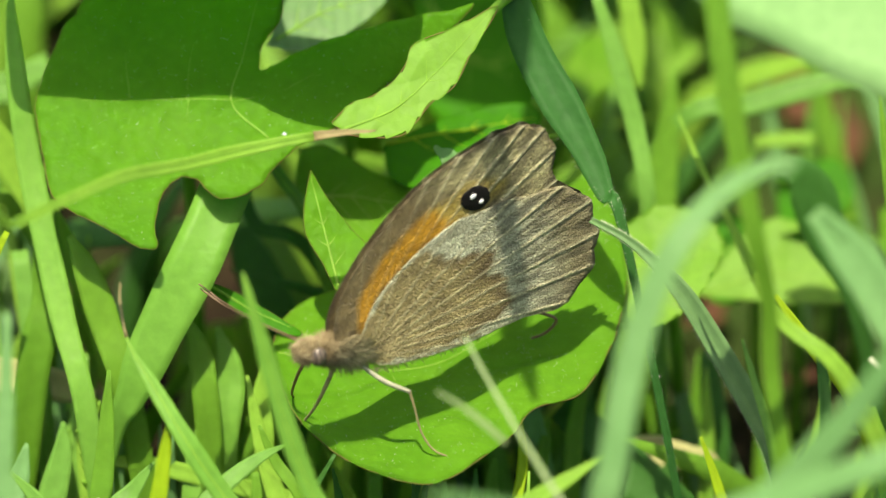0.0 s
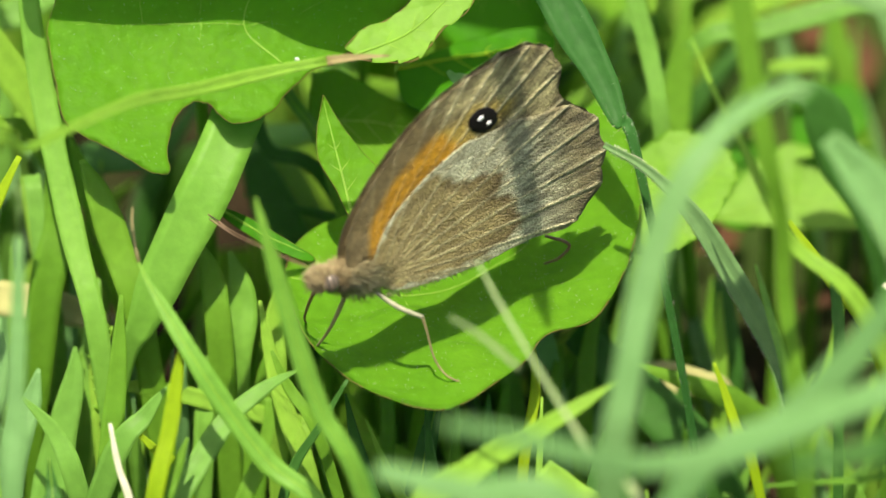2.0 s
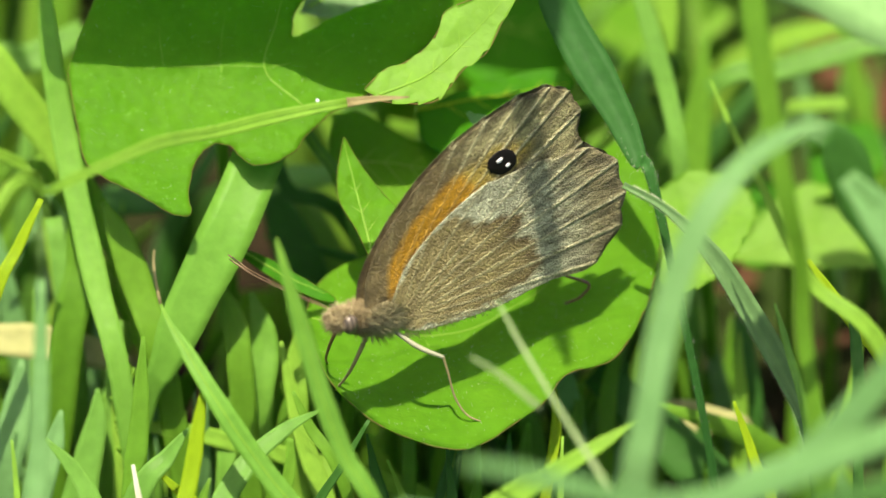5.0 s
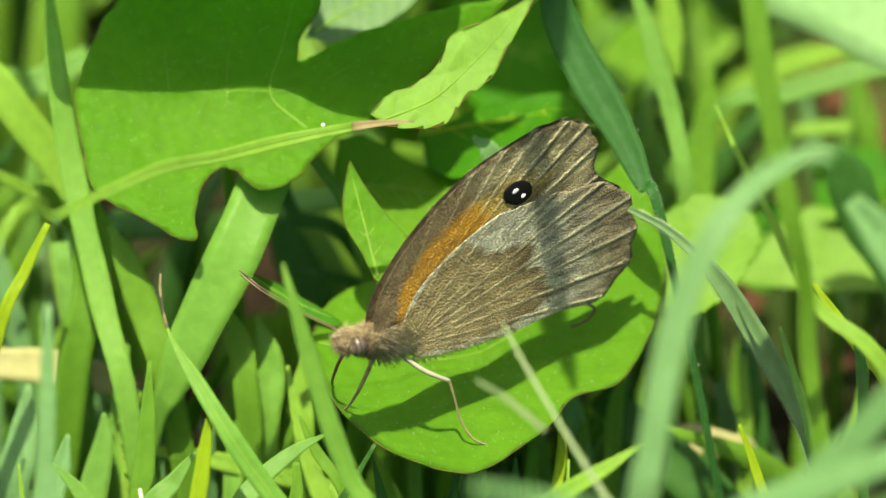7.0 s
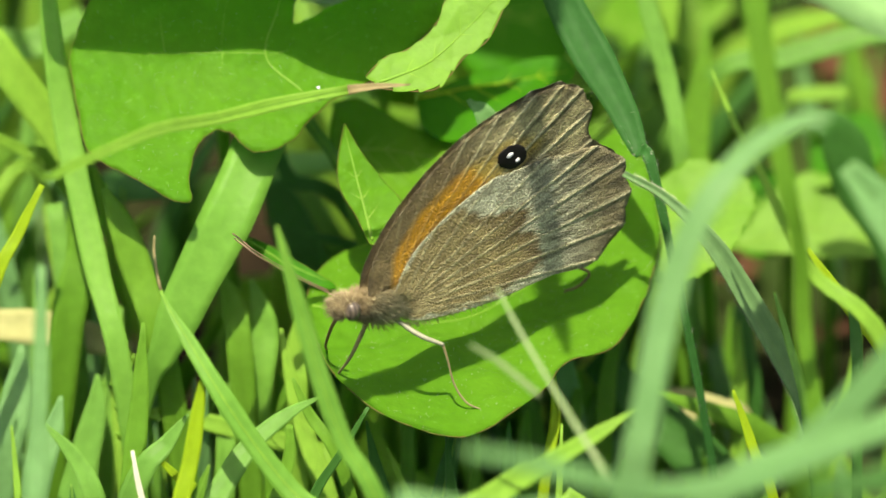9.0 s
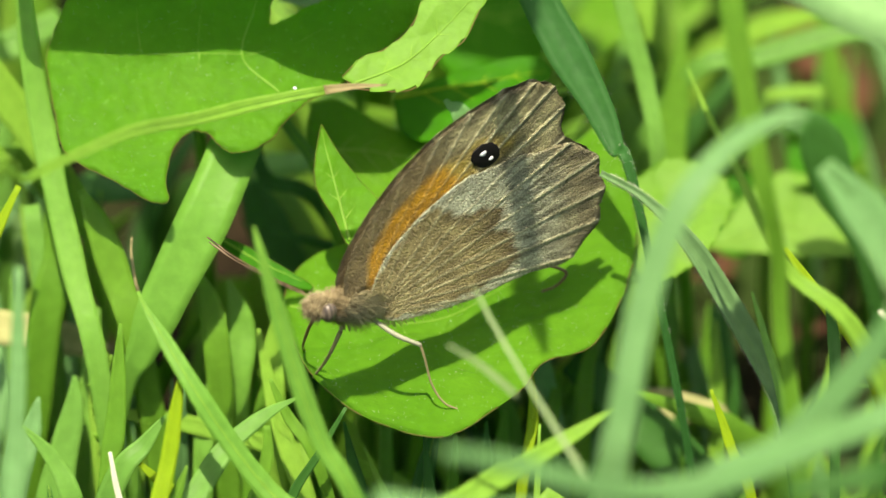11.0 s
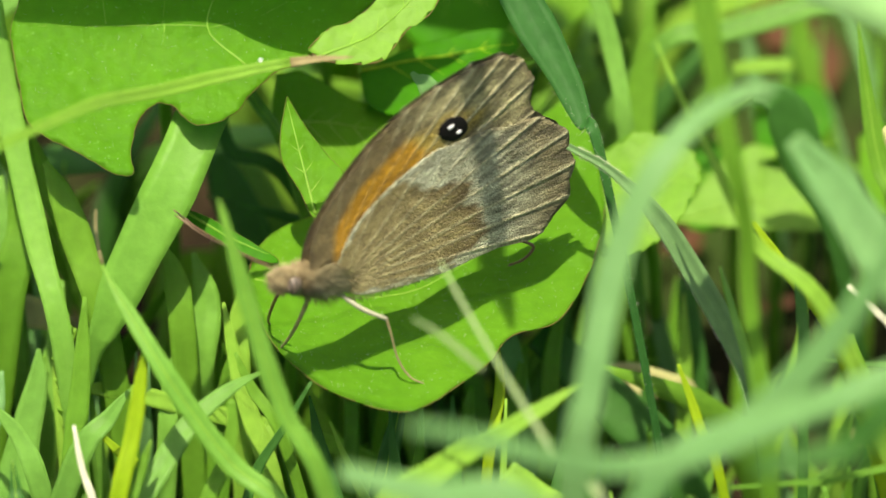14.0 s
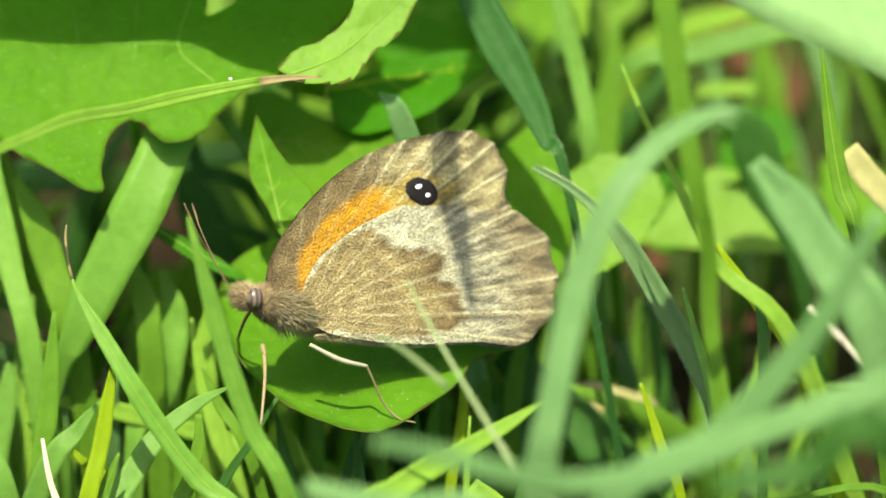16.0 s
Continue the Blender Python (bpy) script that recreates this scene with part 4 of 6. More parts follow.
# Sunlight on this leaf is painted by the paler green.
broad_leaf("broad_leaf", mm(*(20.6, 77.5, 15.8), 20), [(-5.8, 0.9), (-3, 3.4), (2, 3.9), (6.1, 1.9), (4.1, -1.5), (-0.5, -2.8), (-4.1, -4.6), (-5.6, -2.2)], (-0.9, -0.1), flat_height(0.02, 0.02, 0.6, 18), LEAF_PALE_SUN, "yellow-green leaf far back in the turf, sunlight in its colour", rib=[(-5.1, 0.8), (-0.9, -0.1), (5, 1.6)])
broad_leaf("broad_leaf", mm(*(17, 75.1, 15.8), 24), [(-3, 3), (0.5, 4.1), (2.5, 0), (0.5, -3.5), (-1.8, -4.7), (-3, -1.2)], (-0.7, -0.4), flat_height(0.02, 0.02, 0.6, 19), LEAF, "green leaf far back in the turf", rib=[(-2.7, 2.5), (-0.7, -0.4), (2, -0.1)])
broad_leaf("broad_leaf", mm(*(-6.9, 33.7, 50.8), 26), [(-4.8, -4.4), (-1.9, -4.7), (2.4, -2.7), (5.7, 1.1), (2.9, 3.8), (-1.9, 2.7)], (0.4, -0.7), flat_height(0.02, 0.02, 0.4, 21), STEM_HAIRY, "bluish pale leaf lit behind the lobe", rib=[(-4, -3.8), (0.4, -0.7), (4.9, 0.8)])
broad_leaf("broad_leaf", mm(*(44, 41.5, 20.2), 24), [(-2.7, 4), (0, 5.2), (3.9, 1.1), (2.9, -3.4), (-1, -4), (-2.5, -0.6)], (0.1, 0.4), flat_height(0.02, 0.02, 0.4, 22), LEAF, "green leaf in the turf", rib=[(-2.3, 3.5), (0.1, 0.4), (3.4, 1)])
broad_leaf("dead_leaf", mm(*(27.7, 58.3, 2.3), 20), [(-0.2, 2.6), (-0.7, 1.7), (-1.1, 0.7), (-1.2, -0.9), (-0.5, -2.3), (0, -2.5), (0.8, -1.2), (0.6, -0.6), (1.2, 0.4), (0.8, 2.3), (0.1, 2.2)], (-0, 0.2), flat_height(0.3, 0.2, 0.8, 30), LITTER, "brown dead leaf scrap on the soil", rings=6, count=40)
broad_leaf("dead_leaf", mm(*(35.6, 96.2, 2.3), 20), [(2.6, 2.9), (0.2, 3.4), (-1.0, 2.0), (-2.4, -0.4), (-3.4, -3.2), (-2.8, -3.8), (-1.0, -3.1), (1.4, -3.2), (2.8, -0.4), (2.4, 3.6), (3.8, 4.1)], (0.1, 0.1), flat_height(0.3, 0.2, 0.8, 31), LITTER, "brown dead leaf scrap on the soil", rings=6, count=40)
broad_leaf("dead_leaf", mm(*(37, 91.4, 2.4), 20), [(0.8, 4.9), (0, 4.0), (-1.2, 1.6), (-2.6, -0.4), (-2, -3.4), (-1.8, -3.1), (-0.4, -3.1), (1.4, -3.8), (2.2, -0.4), (1.6, 2.5), (1.2, 4.0)], (-0, 0.2), flat_height(0.3, 0.2, 0.8, 32), LITTER, "brown dead leaf scrap on the soil", rings=6, count=40)
broad_leaf("dead_leaf", mm(*(39.9, 85.3, 2.5), 20), [(-0.4, 3.1), (-1.2, 4.1), (-2.4, 0.7), (-1.2, -0.5), (-0.8, -1.6), (0.2, -4.3), (0.8, -4.0), (1.8, -0.9), (1.8, 0.4), (1.0, 2.0), (0.2, 3.6)], (-0, 0.1), flat_height(0.3, 0.2, 0.8, 33), LITTER, "brown dead leaf scrap on the soil", rings=6, count=40)
broad_leaf("dead_leaf", mm(*(24.7, 56, 2.4), 20), [(-1.4, 0.4), (-1.4, -0.1), (-0.4, -0.7), (0.1, -0.5), (0.8, -0.8), (0.9, -0.5), (1.8, 0), (0.8, 0.2), (0, 0.4), (-1, 0.6), (-1.7, 0.6)], (-0.1, -0), flat_height(0.3, 0.2, 0.8, 34), LITTER, "brown dead leaf scrap on the soil", rings=6, count=40)
broad_leaf("dead_leaf", mm(*(-33.1, 34, 2.4), 20), [(1.3, 0.5), (0.9, 0.9), (0.1, 0.9), (-0.5, 0.2), (-0.7, -0.1), (-1.3, -0.6), (-0.5, -1.2), (-0.2, -0.7), (0.3, -0.5), (0.9, 0.1), (0.8, 0.5)], (0.1, -0), flat_height(0.3, 0.2, 0.8, 35), LITTER, "brown dead leaf scrap on the soil", rings=6, count=40)
broad_leaf("dead_leaf", mm(*(-31.4, 37.1, 2.5), 20), [(-0.7, 0.5), (-0.5, 0.1), (-0.5, -0.2), (0, -0.4), (0.6, -0.5), (1, -0.5), (0.9, -0.2), (0.8, 0.2), (0.1, 0.6), (-0.5, 0.3), (-0.9, 0.7)], (0, 0), flat_height(0.3, 0.2, 0.8, 36), LITTER, "brown dead leaf scrap on the soil", rings=6, count=40)
broad_leaf("dead_leaf", mm(*(34.7, 46.9, 2.5), 20), [(2, 0.3), (1.4, 1), (0.4, 0.8), (-0.3, 0.5), (-1.2, 0.3), (-2, -0.2), (-0.8, -0.5), (-0.9, -0.6), (0.3, -1), (0.6, -0.4), (2.2, 0.1)], (0.2, 0), flat_height(0.3, 0.2, 0.8, 37), LITTER, "brown dead leaf scrap on the soil", rings=6, count=40)
broad_leaf("dead_leaf", mm(*(13.8, 48, 2.3), 20), [(-1.6, 0.8), (-1.1, 0.2), (-0.3, -0.3), (0, -0.7), (0.6, -0.9), (1.1, -0.9), (1.3, -0.4), (0.7, 0.1), (0.2, 0.5), (-0.4, 0.5), (-1.4, 0.5)], (-0.1, -0), flat_height(0.3, 0.2, 0.8, 38), LITTER, "brown dead leaf scrap on the soil", rings=6, count=40)
broad_leaf("dead_leaf", mm(*(14.9, 21.7, 2.2), 20), [(1.3, 0), (0.7, 0.3), (0.3, 0.6), (-0.2, 0.4), (-0.9, 0.3), (-1.8, 0.1), (-0.7, -0.4), (-0.7, -0.8), (0.2, -0.7), (1, -0.4), (1.5, -0.2)], (0.1, -0.1), flat_height(0.3, 0.2, 0.8, 39), LITTER, "brown dead leaf scrap on the soil", rings=6, count=40)
broad_leaf("dead_leaf", mm(*(18, 99.9, 2.3), 20), [(-0.8, 1.8), (-2, 0.9), (-0.9, -0.1), (-0.4, -0.7), (0.4, -2), (2, -0.9), (1.7, -1.4), (1.4, -0.2), (0.4, 1.2), (-0.5, 1.6), (-0.8, 1.5)], (0, 0.2), flat_height(0.3, 0.2, 0.8, 40), LITTER, "brown dead leaf scrap on the soil", rings=6, count=40)
broad_leaf("dead_leaf", mm(*(24.4, 93.2, 2.4), 20), [(1.6, 1.4), (2.4, 1.8), (0.4, 0.9), (-1.2, 1.3), (-3.4, -0.4), (-1.8, -1.8), (-3.0, -1.3), (-0.8, -1.1), (0.6, -0.9), (1.6, 0.0), (3.8, 0.9)], (-0, 0), flat_height(0.3, 0.2, 0.8, 41), LITTER, "brown dead leaf scrap on the soil", rings=6, count=40)
broad_leaf("dead_leaf", mm(*(-22.5, 36.9, -3.8), 20), [(1.7, 0.5), (1, 0.5), (0.3, 1.2), (-0.3, 0.7), (-0.8, -0), (-1.6, -0.8), (-1.5, -0.5), (-0.5, -1), (0.4, -0.8), (0.8, -0.1), (0.8, 0.3)], (0, 0), flat_height(0.3, 0.2, 0.8, 42), LITTER, "brown dead leaf scrap on the soil", rings=6, count=40)
broad_leaf("dead_leaf", mm(*(-8, 26, 2.3), 20), [(-0.8, 1.4), (-1.6, 0.9), (-0.8, -0.1), (-0.2, -0.9), (0.6, -0.7), (0.8, -0.7), (1.6, -0.7), (1.1, -0.1), (0.3, 0.3), (-0.3, 1.6), (-0.7, 1)], (-0, 0.2), flat_height(0.3, 0.2, 0.8, 43), LITTER, "brown dead leaf scrap on the soil", rings=6, count=40)
broad_leaf("petal", mm(*(21.3, 36.3, 2.2), 35), [(1.3, 0), (2, 0.8), (0.6, 0.9), (-0.1, 1.3), (-0.8, 1), (-1.7, 0.5), (-1.6, -0.2), (-1, -0.8), (-0.7, -1.1), (0.5, -1.3), (1.4, -0.8), (1.2, -0.3)], (0.1, -0), flat_height(0.4, 0.3, 0.3, 50), PETAL, "cream-coloured fallen petal in the turf", rings=6, count=40)
broad_leaf("petal", mm(*(25.1, 35.7, 2.3), 35), [(1.2, 0), (1.1, 0.5), (0.6, 1.5), (-0.1, 1.5), (-1.1, 1.3), (-1.8, 0.4), (-1.3, -0.2), (-1.3, -1.2), (-0.3, -1), (0.4, -1.6), (0.7, -1), (1.3, -0.2)], (-0.1, 0), flat_height(0.4, 0.3, 0.3, 51), PETAL, "cream-coloured fallen petal in the turf", rings=6, count=40)
broad_leaf("petal", mm(*(23, 35.8, 2.4), 35), [(1, 0), (0.7, 0.3), (0.2, 0.7), (-0.1, 0.6), (-0.5, 0.6), (-0.9, 0.3), (-0.7, -0.1), (-0.6, -0.3), (-0.2, -0.7), (0.2, -0.7), (0.7, -0.5), (0.6, -0.1)], (0, 0), flat_height(0.4, 0.3, 0.3, 52), PETAL, "cream-coloured fallen petal in the turf", rings=6, count=40)
broad_leaf("petal", mm(*(42.2, 27.8, 2.3), 35), [(2, 0), (1.3, 0.5), (0.8, 0.8), (-0.2, 0.9), (-1.1, 0.7), (-1.4, 0.3), (-2.2, -0.1), (-1.4, -0.6), (-0.4, -0.5), (0.5, -0.8), (1.6, -0.4), (1.9, -0.2)], (0.1, 0.1), flat_height(0.4, 0.3, 0.3, 53), PETAL, "cream-coloured fallen petal in the turf", rings=6, count=40)
# Unseen leaf, added only to shade the green leaf far behind.
broad_leaf("broad_leaf", mm(*(5, 48, 74), 15), [(-11, 0), (-8, 6), (0, 8.5), (8, 6), (12, 0), (8, -6), (0, -8), (-8, -6)], (0, 0), flat_height(0.01, 0.01, 0.8, 44), LEAF, "added green leaf out of view, shading the leaves behind", rib=[(-10, 0), (0, 0), (11, 0)], stalk=([(0, 7, 0), (1, 30, -6), (1, 50, -45), (0, 52, -88)], [0.3, 0.6, 0.8, 1.0], LEAF_PALE_SUN))
# Added above the view so its shade covers the lobed leaf's upper half.
broad_leaf("broad_leaf", mm(*(-15, 22, 69), 12), [(-19.8, -3), (-18.8, -6), (-12.5, -6.9), (-6, -6.8), (0, -6.9), (5, -8.8), (10, -9), (14, -5), (15, 0), (9, 3.5), (2, 4.5), (-6, 4.5), (-12, 4), (-16, 3), (-19.5, 0.5)], (-1, 0), flat_height(0.01, 0.01, 0.8, 40), LEAF_THIN, "added thin leaf out of view, shading the lobed leaf", rib=[(-15, 0), (0, -1), (13, -3)], stalk=([(-16, 2, 0), (-24, 14, -3), (-30, 30, -28), (-32, 36, -75)], [0.3, 0.6, 0.8, 1.0], LEAF_PALE_SUN), thick=0.08)

# ---- grass blades ----
blade([(-2.3, 2.7, 58.9), (-6.7, 2.5, 58.6), (-13.1, 1, 58.1), (-18.1, -3, 59.3), (-22.6, -8.5, 62), (-26.6, -13.6, 63.4), (-30.9, -18.9, 64.5), (-35.7, -24.5, 65.2)], [0.12, 0.71, 1.1, 1.1, 1.02, 0.85, 0.81, 0.8], GRASS_PALE, "arching grass blade with a withered brown tip", dry=0.135, rib=GRASS, fold=0.3)
blade([(-33.1, 26.1, 57.5), (-32.4, 21.8, 51.2), (-31.3, 17.8, 45.4), (-29.7, 12.6, 39.8), (-28.3, 8.3, 35.4), (-26.3, 3.2, 29.4)], [0.47, 1.7, 2.1, 2.2, 2.1, 1.8], GRASS_EVEN, "tall green grass blade beside the lobed leaf")
# Paler green makes this blade look sunlit.
blade([(-38.8, 26.0, 48.4), (-36.3, 24.1, 45.8), (-32.6, 22.1, 41.3), (-28.8, 19.5, 35.7), (-26.0, 17.0, 30.3)], [2.8, 3.1, 2.8, 2.5, 2.1], GRASS_PALE, "broad grass blade, light from above put into its pale green")
blade([(-38.4, 21.9, 40.9), (-35.0, 22.6, 38.3), (-32.3, 23.2, 35.8)], [0.76, 1, 1], GRASS_PALE, "pale grass blade in the turf")
blade([(-13.7, 16.5, 47.2), (-16.9, 9.3, 42.1), (-20.7, 5.0, 35.9), (-22.8, 3.1, 31.5), (-24.2, 2.7, 27.4)], [4.2, 4.4, 4.1, 2.6, 1.4], GRASS_EVEN, "broad pale green grass blade behind the leaves", fold=0.05)
blade([(-23.1, -6.1, 49.8), (-23.1, -7, 48.5), (-22.4, -8.9, 45.8), (-20.3, -11.8, 43.4), (-17.7, -15, 40.5), (-15.2, -17.1, 37.5), (-11.7, -19.6, 33.9), (-6.6, -22.4, 30)], [0.11, 0.18, 0.3, 1.2, 1.6, 1.68, 1.68, 1.52], GRASS_EVEN, "grass blade with a thin brown withered tip", dry=0.22, rib=GRASS_PALE)
blade([(-19.1, -13.6, 40.8), (-19.5, -15.2, 38.4), (-20, -17.4, 35.4), (-21.4, -21.5, 29.6)], [0.52, 1.12, 1.36, 1.44], GRASS_YELLOW, "bright yellow-green grass blade standing upright")
blade([(-9.6, -8.7, 35.5), (-12.3, -9.6, 34.3), (-15.3, -11.9, 32.8), (-17.6, -14.7, 30.6), (-20.1, -18.4, 27)], [0.19, 1.1, 1.7, 2, 2], GRASS_BLUE, "bluish grass blade bending over", fold=0.1)
blade([(-12.9, -18.7, 59.7), (-12.2, -20.1, 57.7), (-10.9, -21.9, 53.4), (-9.3, -24.2, 48.3), (-7.4, -26.2, 43.6), (-4.3, -28.8, 38.2)], [0.18, 0.78, 1.4, 1.64, 1.56, 1.4], GRASS_EVEN, "green grass blade in front of the leaf", rib=GRASS_PALE)
blade([(-13, 5.9, 32), (-12.1, 3.4, 28.4), (-11, 0.9, 24.9), (-8.7, -2.9, 19.5)], [0.28, 1.2, 1.6, 1.7], GRASS_PALE, "pale grass blade in the turf")
blade([(-11.9, -3, 33.3), (-10.5, -4.7, 30.8), (-7.7, -7.4, 27)], [0.28, 0.94, 1], GRASS, "green grass blade in the turf")
blade([(-12, -13.3, 36), (-12, -14.7, 34), (-12.8, -16.5, 31.4), (-14.5, -19.2, 27.6)], [0.56, 1, 1.3, 1.4], GRASS, "short yellowish grass blade")
blade([(-5.6, -7.6, 33.7), (-7.9, -9, 29.9), (-10, -10.1, 26.6), (-11.2, -11.8, 22.4)], [0.28, 0.65, 0.84, 0.84], GRASS_DARK_SHADE, "dark green grass stem")
blade([(-2.3, 3, 24.4), (-2.3, 0.6, 21), (-2.8, -3.2, 15.6)], [1.2, 1.3, 1.3], GRASS, "green grass blade under the leaf")
blade([(1.8, 1.2, 25.3), (0.8, -1.5, 21.4), (-0.2, -4.8, 16.8)], [0.94, 1.8, 2.1], GRASS_DARK_SHADE, "dark grass blade under the leaf", rib=GRASS_PALE)
blade([(-31.5, -27.1, 61.6), (-31.5, -31.3, 55.7), (-31.7, -35.6, 49.4), (-32, -40, 43.1)], [0.63, 1.3, 1.5, 1.5], GRASS_SOFT, "upright green grass blade")
blade([(-28.4, 6.1, 27.0), (-28.5, 4.4, 24.7), (-29.7, 1.5, 20.5), (-30.8, -2.3, 15.0)], [0.3, 1.8, 2.8, 3.2], GRASS_BLUE, "broad green grass blade with a pale tip")
blade([(-24.3, -0.4, 37.0), (-24.6, -4.2, 31.6), (-25.5, -10.1, 23.2)], [0.3, 1.6, 1.9], GRASS, "green grass blade in the turf")
blade([(-24.9, -13.7, 33.6), (-24.2, -15.7, 30.8), (-22.8, -18.5, 26.8)], [0.28, 0.51, 0.65], WHITE_STEM, "bleached white grass stem", fold=0.3)
blade([(-34.7, -15, 37), (-34.4, -16.7, 34.6), (-33.8, -20.8, 28.8)], [0.18, 0.42, 0.74], GRASS_PALE, "thin pale grass tip")
blade([(-29.8, -17.7, 33.1), (-29.5, -19.2, 31), (-29.3, -20.9, 28.6)], [0.18, 1, 1.6], GRASS_DARK_SHADE, "dark folded grass blade", rib=GRASS_PALE)
blade([(-18.5, -16.8, 34.5), (-19.5, -18.4, 32.2), (-21, -20.9, 28.6)], [0.18, 1.1, 1.7], GRASS, "folded green grass blade", rib=GRASS_PALE)
blade([(-32.6, -2.0, 27.7), (-29.8, -3.8, 25.2), (-27.9, -6.4, 21.5)], [0.29, 1.4, 1.9], GRASS_BLUE, "bluish grass blade in the turf")
blade([(-24.3, 3.4, 24.9), (-21.1, 4.0, 24.1), (-15.9, 4.1, 22.5), (-8.8, 3.9, 20.4), (-0.2, 2.9, 17.3)], [0.96, 1.4, 1.5, 1.6, 1.6], GRASS_PALE, "pale lying grass blade")
blade([(-23.4, -5, 26.8), (-21.3, -6.2, 25.2), (-19.4, -7.4, 23.5)], [0.19, 0.84, 1], GRASS_YELLOW, "small green grass blade")
blade([(-20.5, -6.4, 32.0), (-22.2, -7.7, 30.0), (-24.9, -9.8, 27.0)], [0.19, 1.4, 2], GRASS_BLUE, "bluish grass blade in the turf")
front_stem = blade([(4.8, -23.1, 56.9), (6.5, -26.6, 55.4), (9.3, -31.7, 53.2), (12.4, -37.9, 51.5), (15, -43.3, 50.6), (18.5, -48.2, 49)], [0.18, 0.32, 0.36, 0.45, 0.58, 0.76], STEM_PALE, "pale dry grass stem in front of the leaf", fold=0.3, thick=0.4)
blade([(2.7, -31.4, 57.2), (5.2, -31.5, 55.4), (8.2, -32.5, 53)], [0.27, 0.45, 0.54], STEM_PALE, "thin pale side stem", grounded=False)
blade([(16.2, -20.5, 43.2), (13.3, -22.4, 42.1), (9.4, -25.4, 41.4), (4.4, -29.5, 40.7), (-0.2, -33.7, 38.2)], [0.14, 1.1, 1.6, 2.2, 2.5], GRASS_PALE, "pale pointed grass blade", fold=0.25)
blade([(10.4, -17.3, 32), (12.8, -18.5, 30.3), (16, -20.5, 27.4)], [1.8, 2.3, 2.4], GRASS_PALE, "cut pale grass blade with a blunt end")
arching_blade = blade([(30.5, -36.6, 82.9), (28.0, -36.8, 82.6), (24.5, -39.6, 82.2), (21.5, -43.1, 80.6), (19.1, -45.8, 76.9), (17.4, -49.2, 71.8), (16.2, -53.2, 66.1), (15.1, -55.7, 59.2)], [0.57, 1.33, 1.78, 2.07, 2.29, 2.37, 2.37, 2.37], GRASS_SOFT, "broad grass blade arching over close to the lens", fold=0.22)
blade([(23.1, 43.9, 37.5), (22.4, 39.5, 31.2), (21.4, 35.0, 24.8), (19.9, 31.0, 15.6), (18.0, 30.7, 1.3)], [0.5, 2.4, 3.2, 3.2, 3.0], GRASS, "soft yellow-green grass blade behind the arching one", fold=0.05)
blade([(24.2, -16.7, 87), (25, -20.2, 81.9), (26.3, -23.5, 75.4), (27.7, -26.8, 69), (28.8, -28, 63.8), (29.1, -29.7, 57.9), (30.6, -34.3, 47.9)], [2, 1.9, 1.8, 1.5, 1.3, 1.4, 1.4], GRASS, "upright yellow-green grass stem", fold=0.4, thick=0.5)
blade([(22.1, -4.7, 65.6), (24, -7.2, 62.1), (26.1, -9.5, 58.9), (28.3, -12.1, 55.1), (30.7, -14.3, 51.9), (36.9, -18, 46.7)], [0.14, 0.55, 0.64, 0.78, 1.1, 1.5], GRASS_PALE, "thin grass blade crossing the stem")
blade([(2.3, -76.6, 79.9), (7.1, -74.6, 77.4), (11.8, -73.7, 75.1), (16.9, -71.0, 72.0), (23.0, -67.4, 70.3), (30.0, -62.6, 70.2), (37.1, -58.6, 70.6), (44.1, -57.1, 72.7), (51.0, -56.9, 73.1)], [0.96, 1.44, 1.68, 1.92, 2.08, 2.32, 2.32, 2.32, 2.16], GRASS_SOFT, "broad grass blade very close to the lens", fold=0.05)
blade([(40.8, -54.0, 85.9), (37.8, -56.1, 79.5), (33.6, -57.8, 73.5), (28.0, -59.6, 67.5), (19.8, -63.1, 62.5)], [1.36, 1.92, 2.32, 2.56, 2.32], GRASS_SOFT, "broad grass blade very close to the lens", fold=0.05)
blade([(-3.0, -65.7, 67.6), (4.1, -66.7, 66.1), (13.2, -68.4, 63.7)], [1.2, 2.4, 2.7], GRASS_SOFT, "pale grass blade very close to the lens", fold=0.05)
blade([(27.6, -81.5, 79.8), (34.4, -80.8, 80.8), (42, -80, 81.9)], [1.3, 2.5, 2.8], GRASS_DARK_SHADE, "dark grass blade close to the lens")
# Stands for a shaded underside; the shade is in its darker green.
blade([(31.4, 29.8, 36.5), (33.5, 29.7, 36.3), (34.8, 29.1, 33.8), (35.9, 28.1, 30.7), (38.5, 26.5, 24.8)], [0.8, 2.9, 4.0, 3.4, 1.6], GRASS_DARK_SHADE, "grass shoot bending over, shade painted into its green")
blade([(8.7, 23.1, 60.1), (10.2, 20.3, 56), (12.8, 16.6, 52.5), (15.1, 13.3, 49.6), (16.6, 10.5, 47.3), (18.2, 7.8, 45.2)], [1.9, 3.1, 3.4, 2.6, 1.6, 0.8], GRASS_DEEP, "dark bluish hairy grass blade behind the wing", rib=GRASS_DEEP, hairy=600, fold=0.3)
blade([(15.4, 6.8, 47.3), (18.9, 4.9, 46.2), (22.6, 1.9, 43.8), (25.7, -0.8, 39.9), (28.9, -4, 35.3), (30.9, -7.1, 30.8)], [0.56, 0.7, 1.5, 1.9, 1.7, 1.1], STEM_HAIRY, "dark hairy stem behind the grass", fold=0.9, thick=0.6, rib=STEM_HAIRY, hairy=3600)
blade([(27.7, -5.3, 43.9), (28.8, -7.5, 40.8), (30.4, -11.3, 35.3)], [0.19, 0.65, 0.74], GRASS_BLUE, "slim grass blade in the turf")
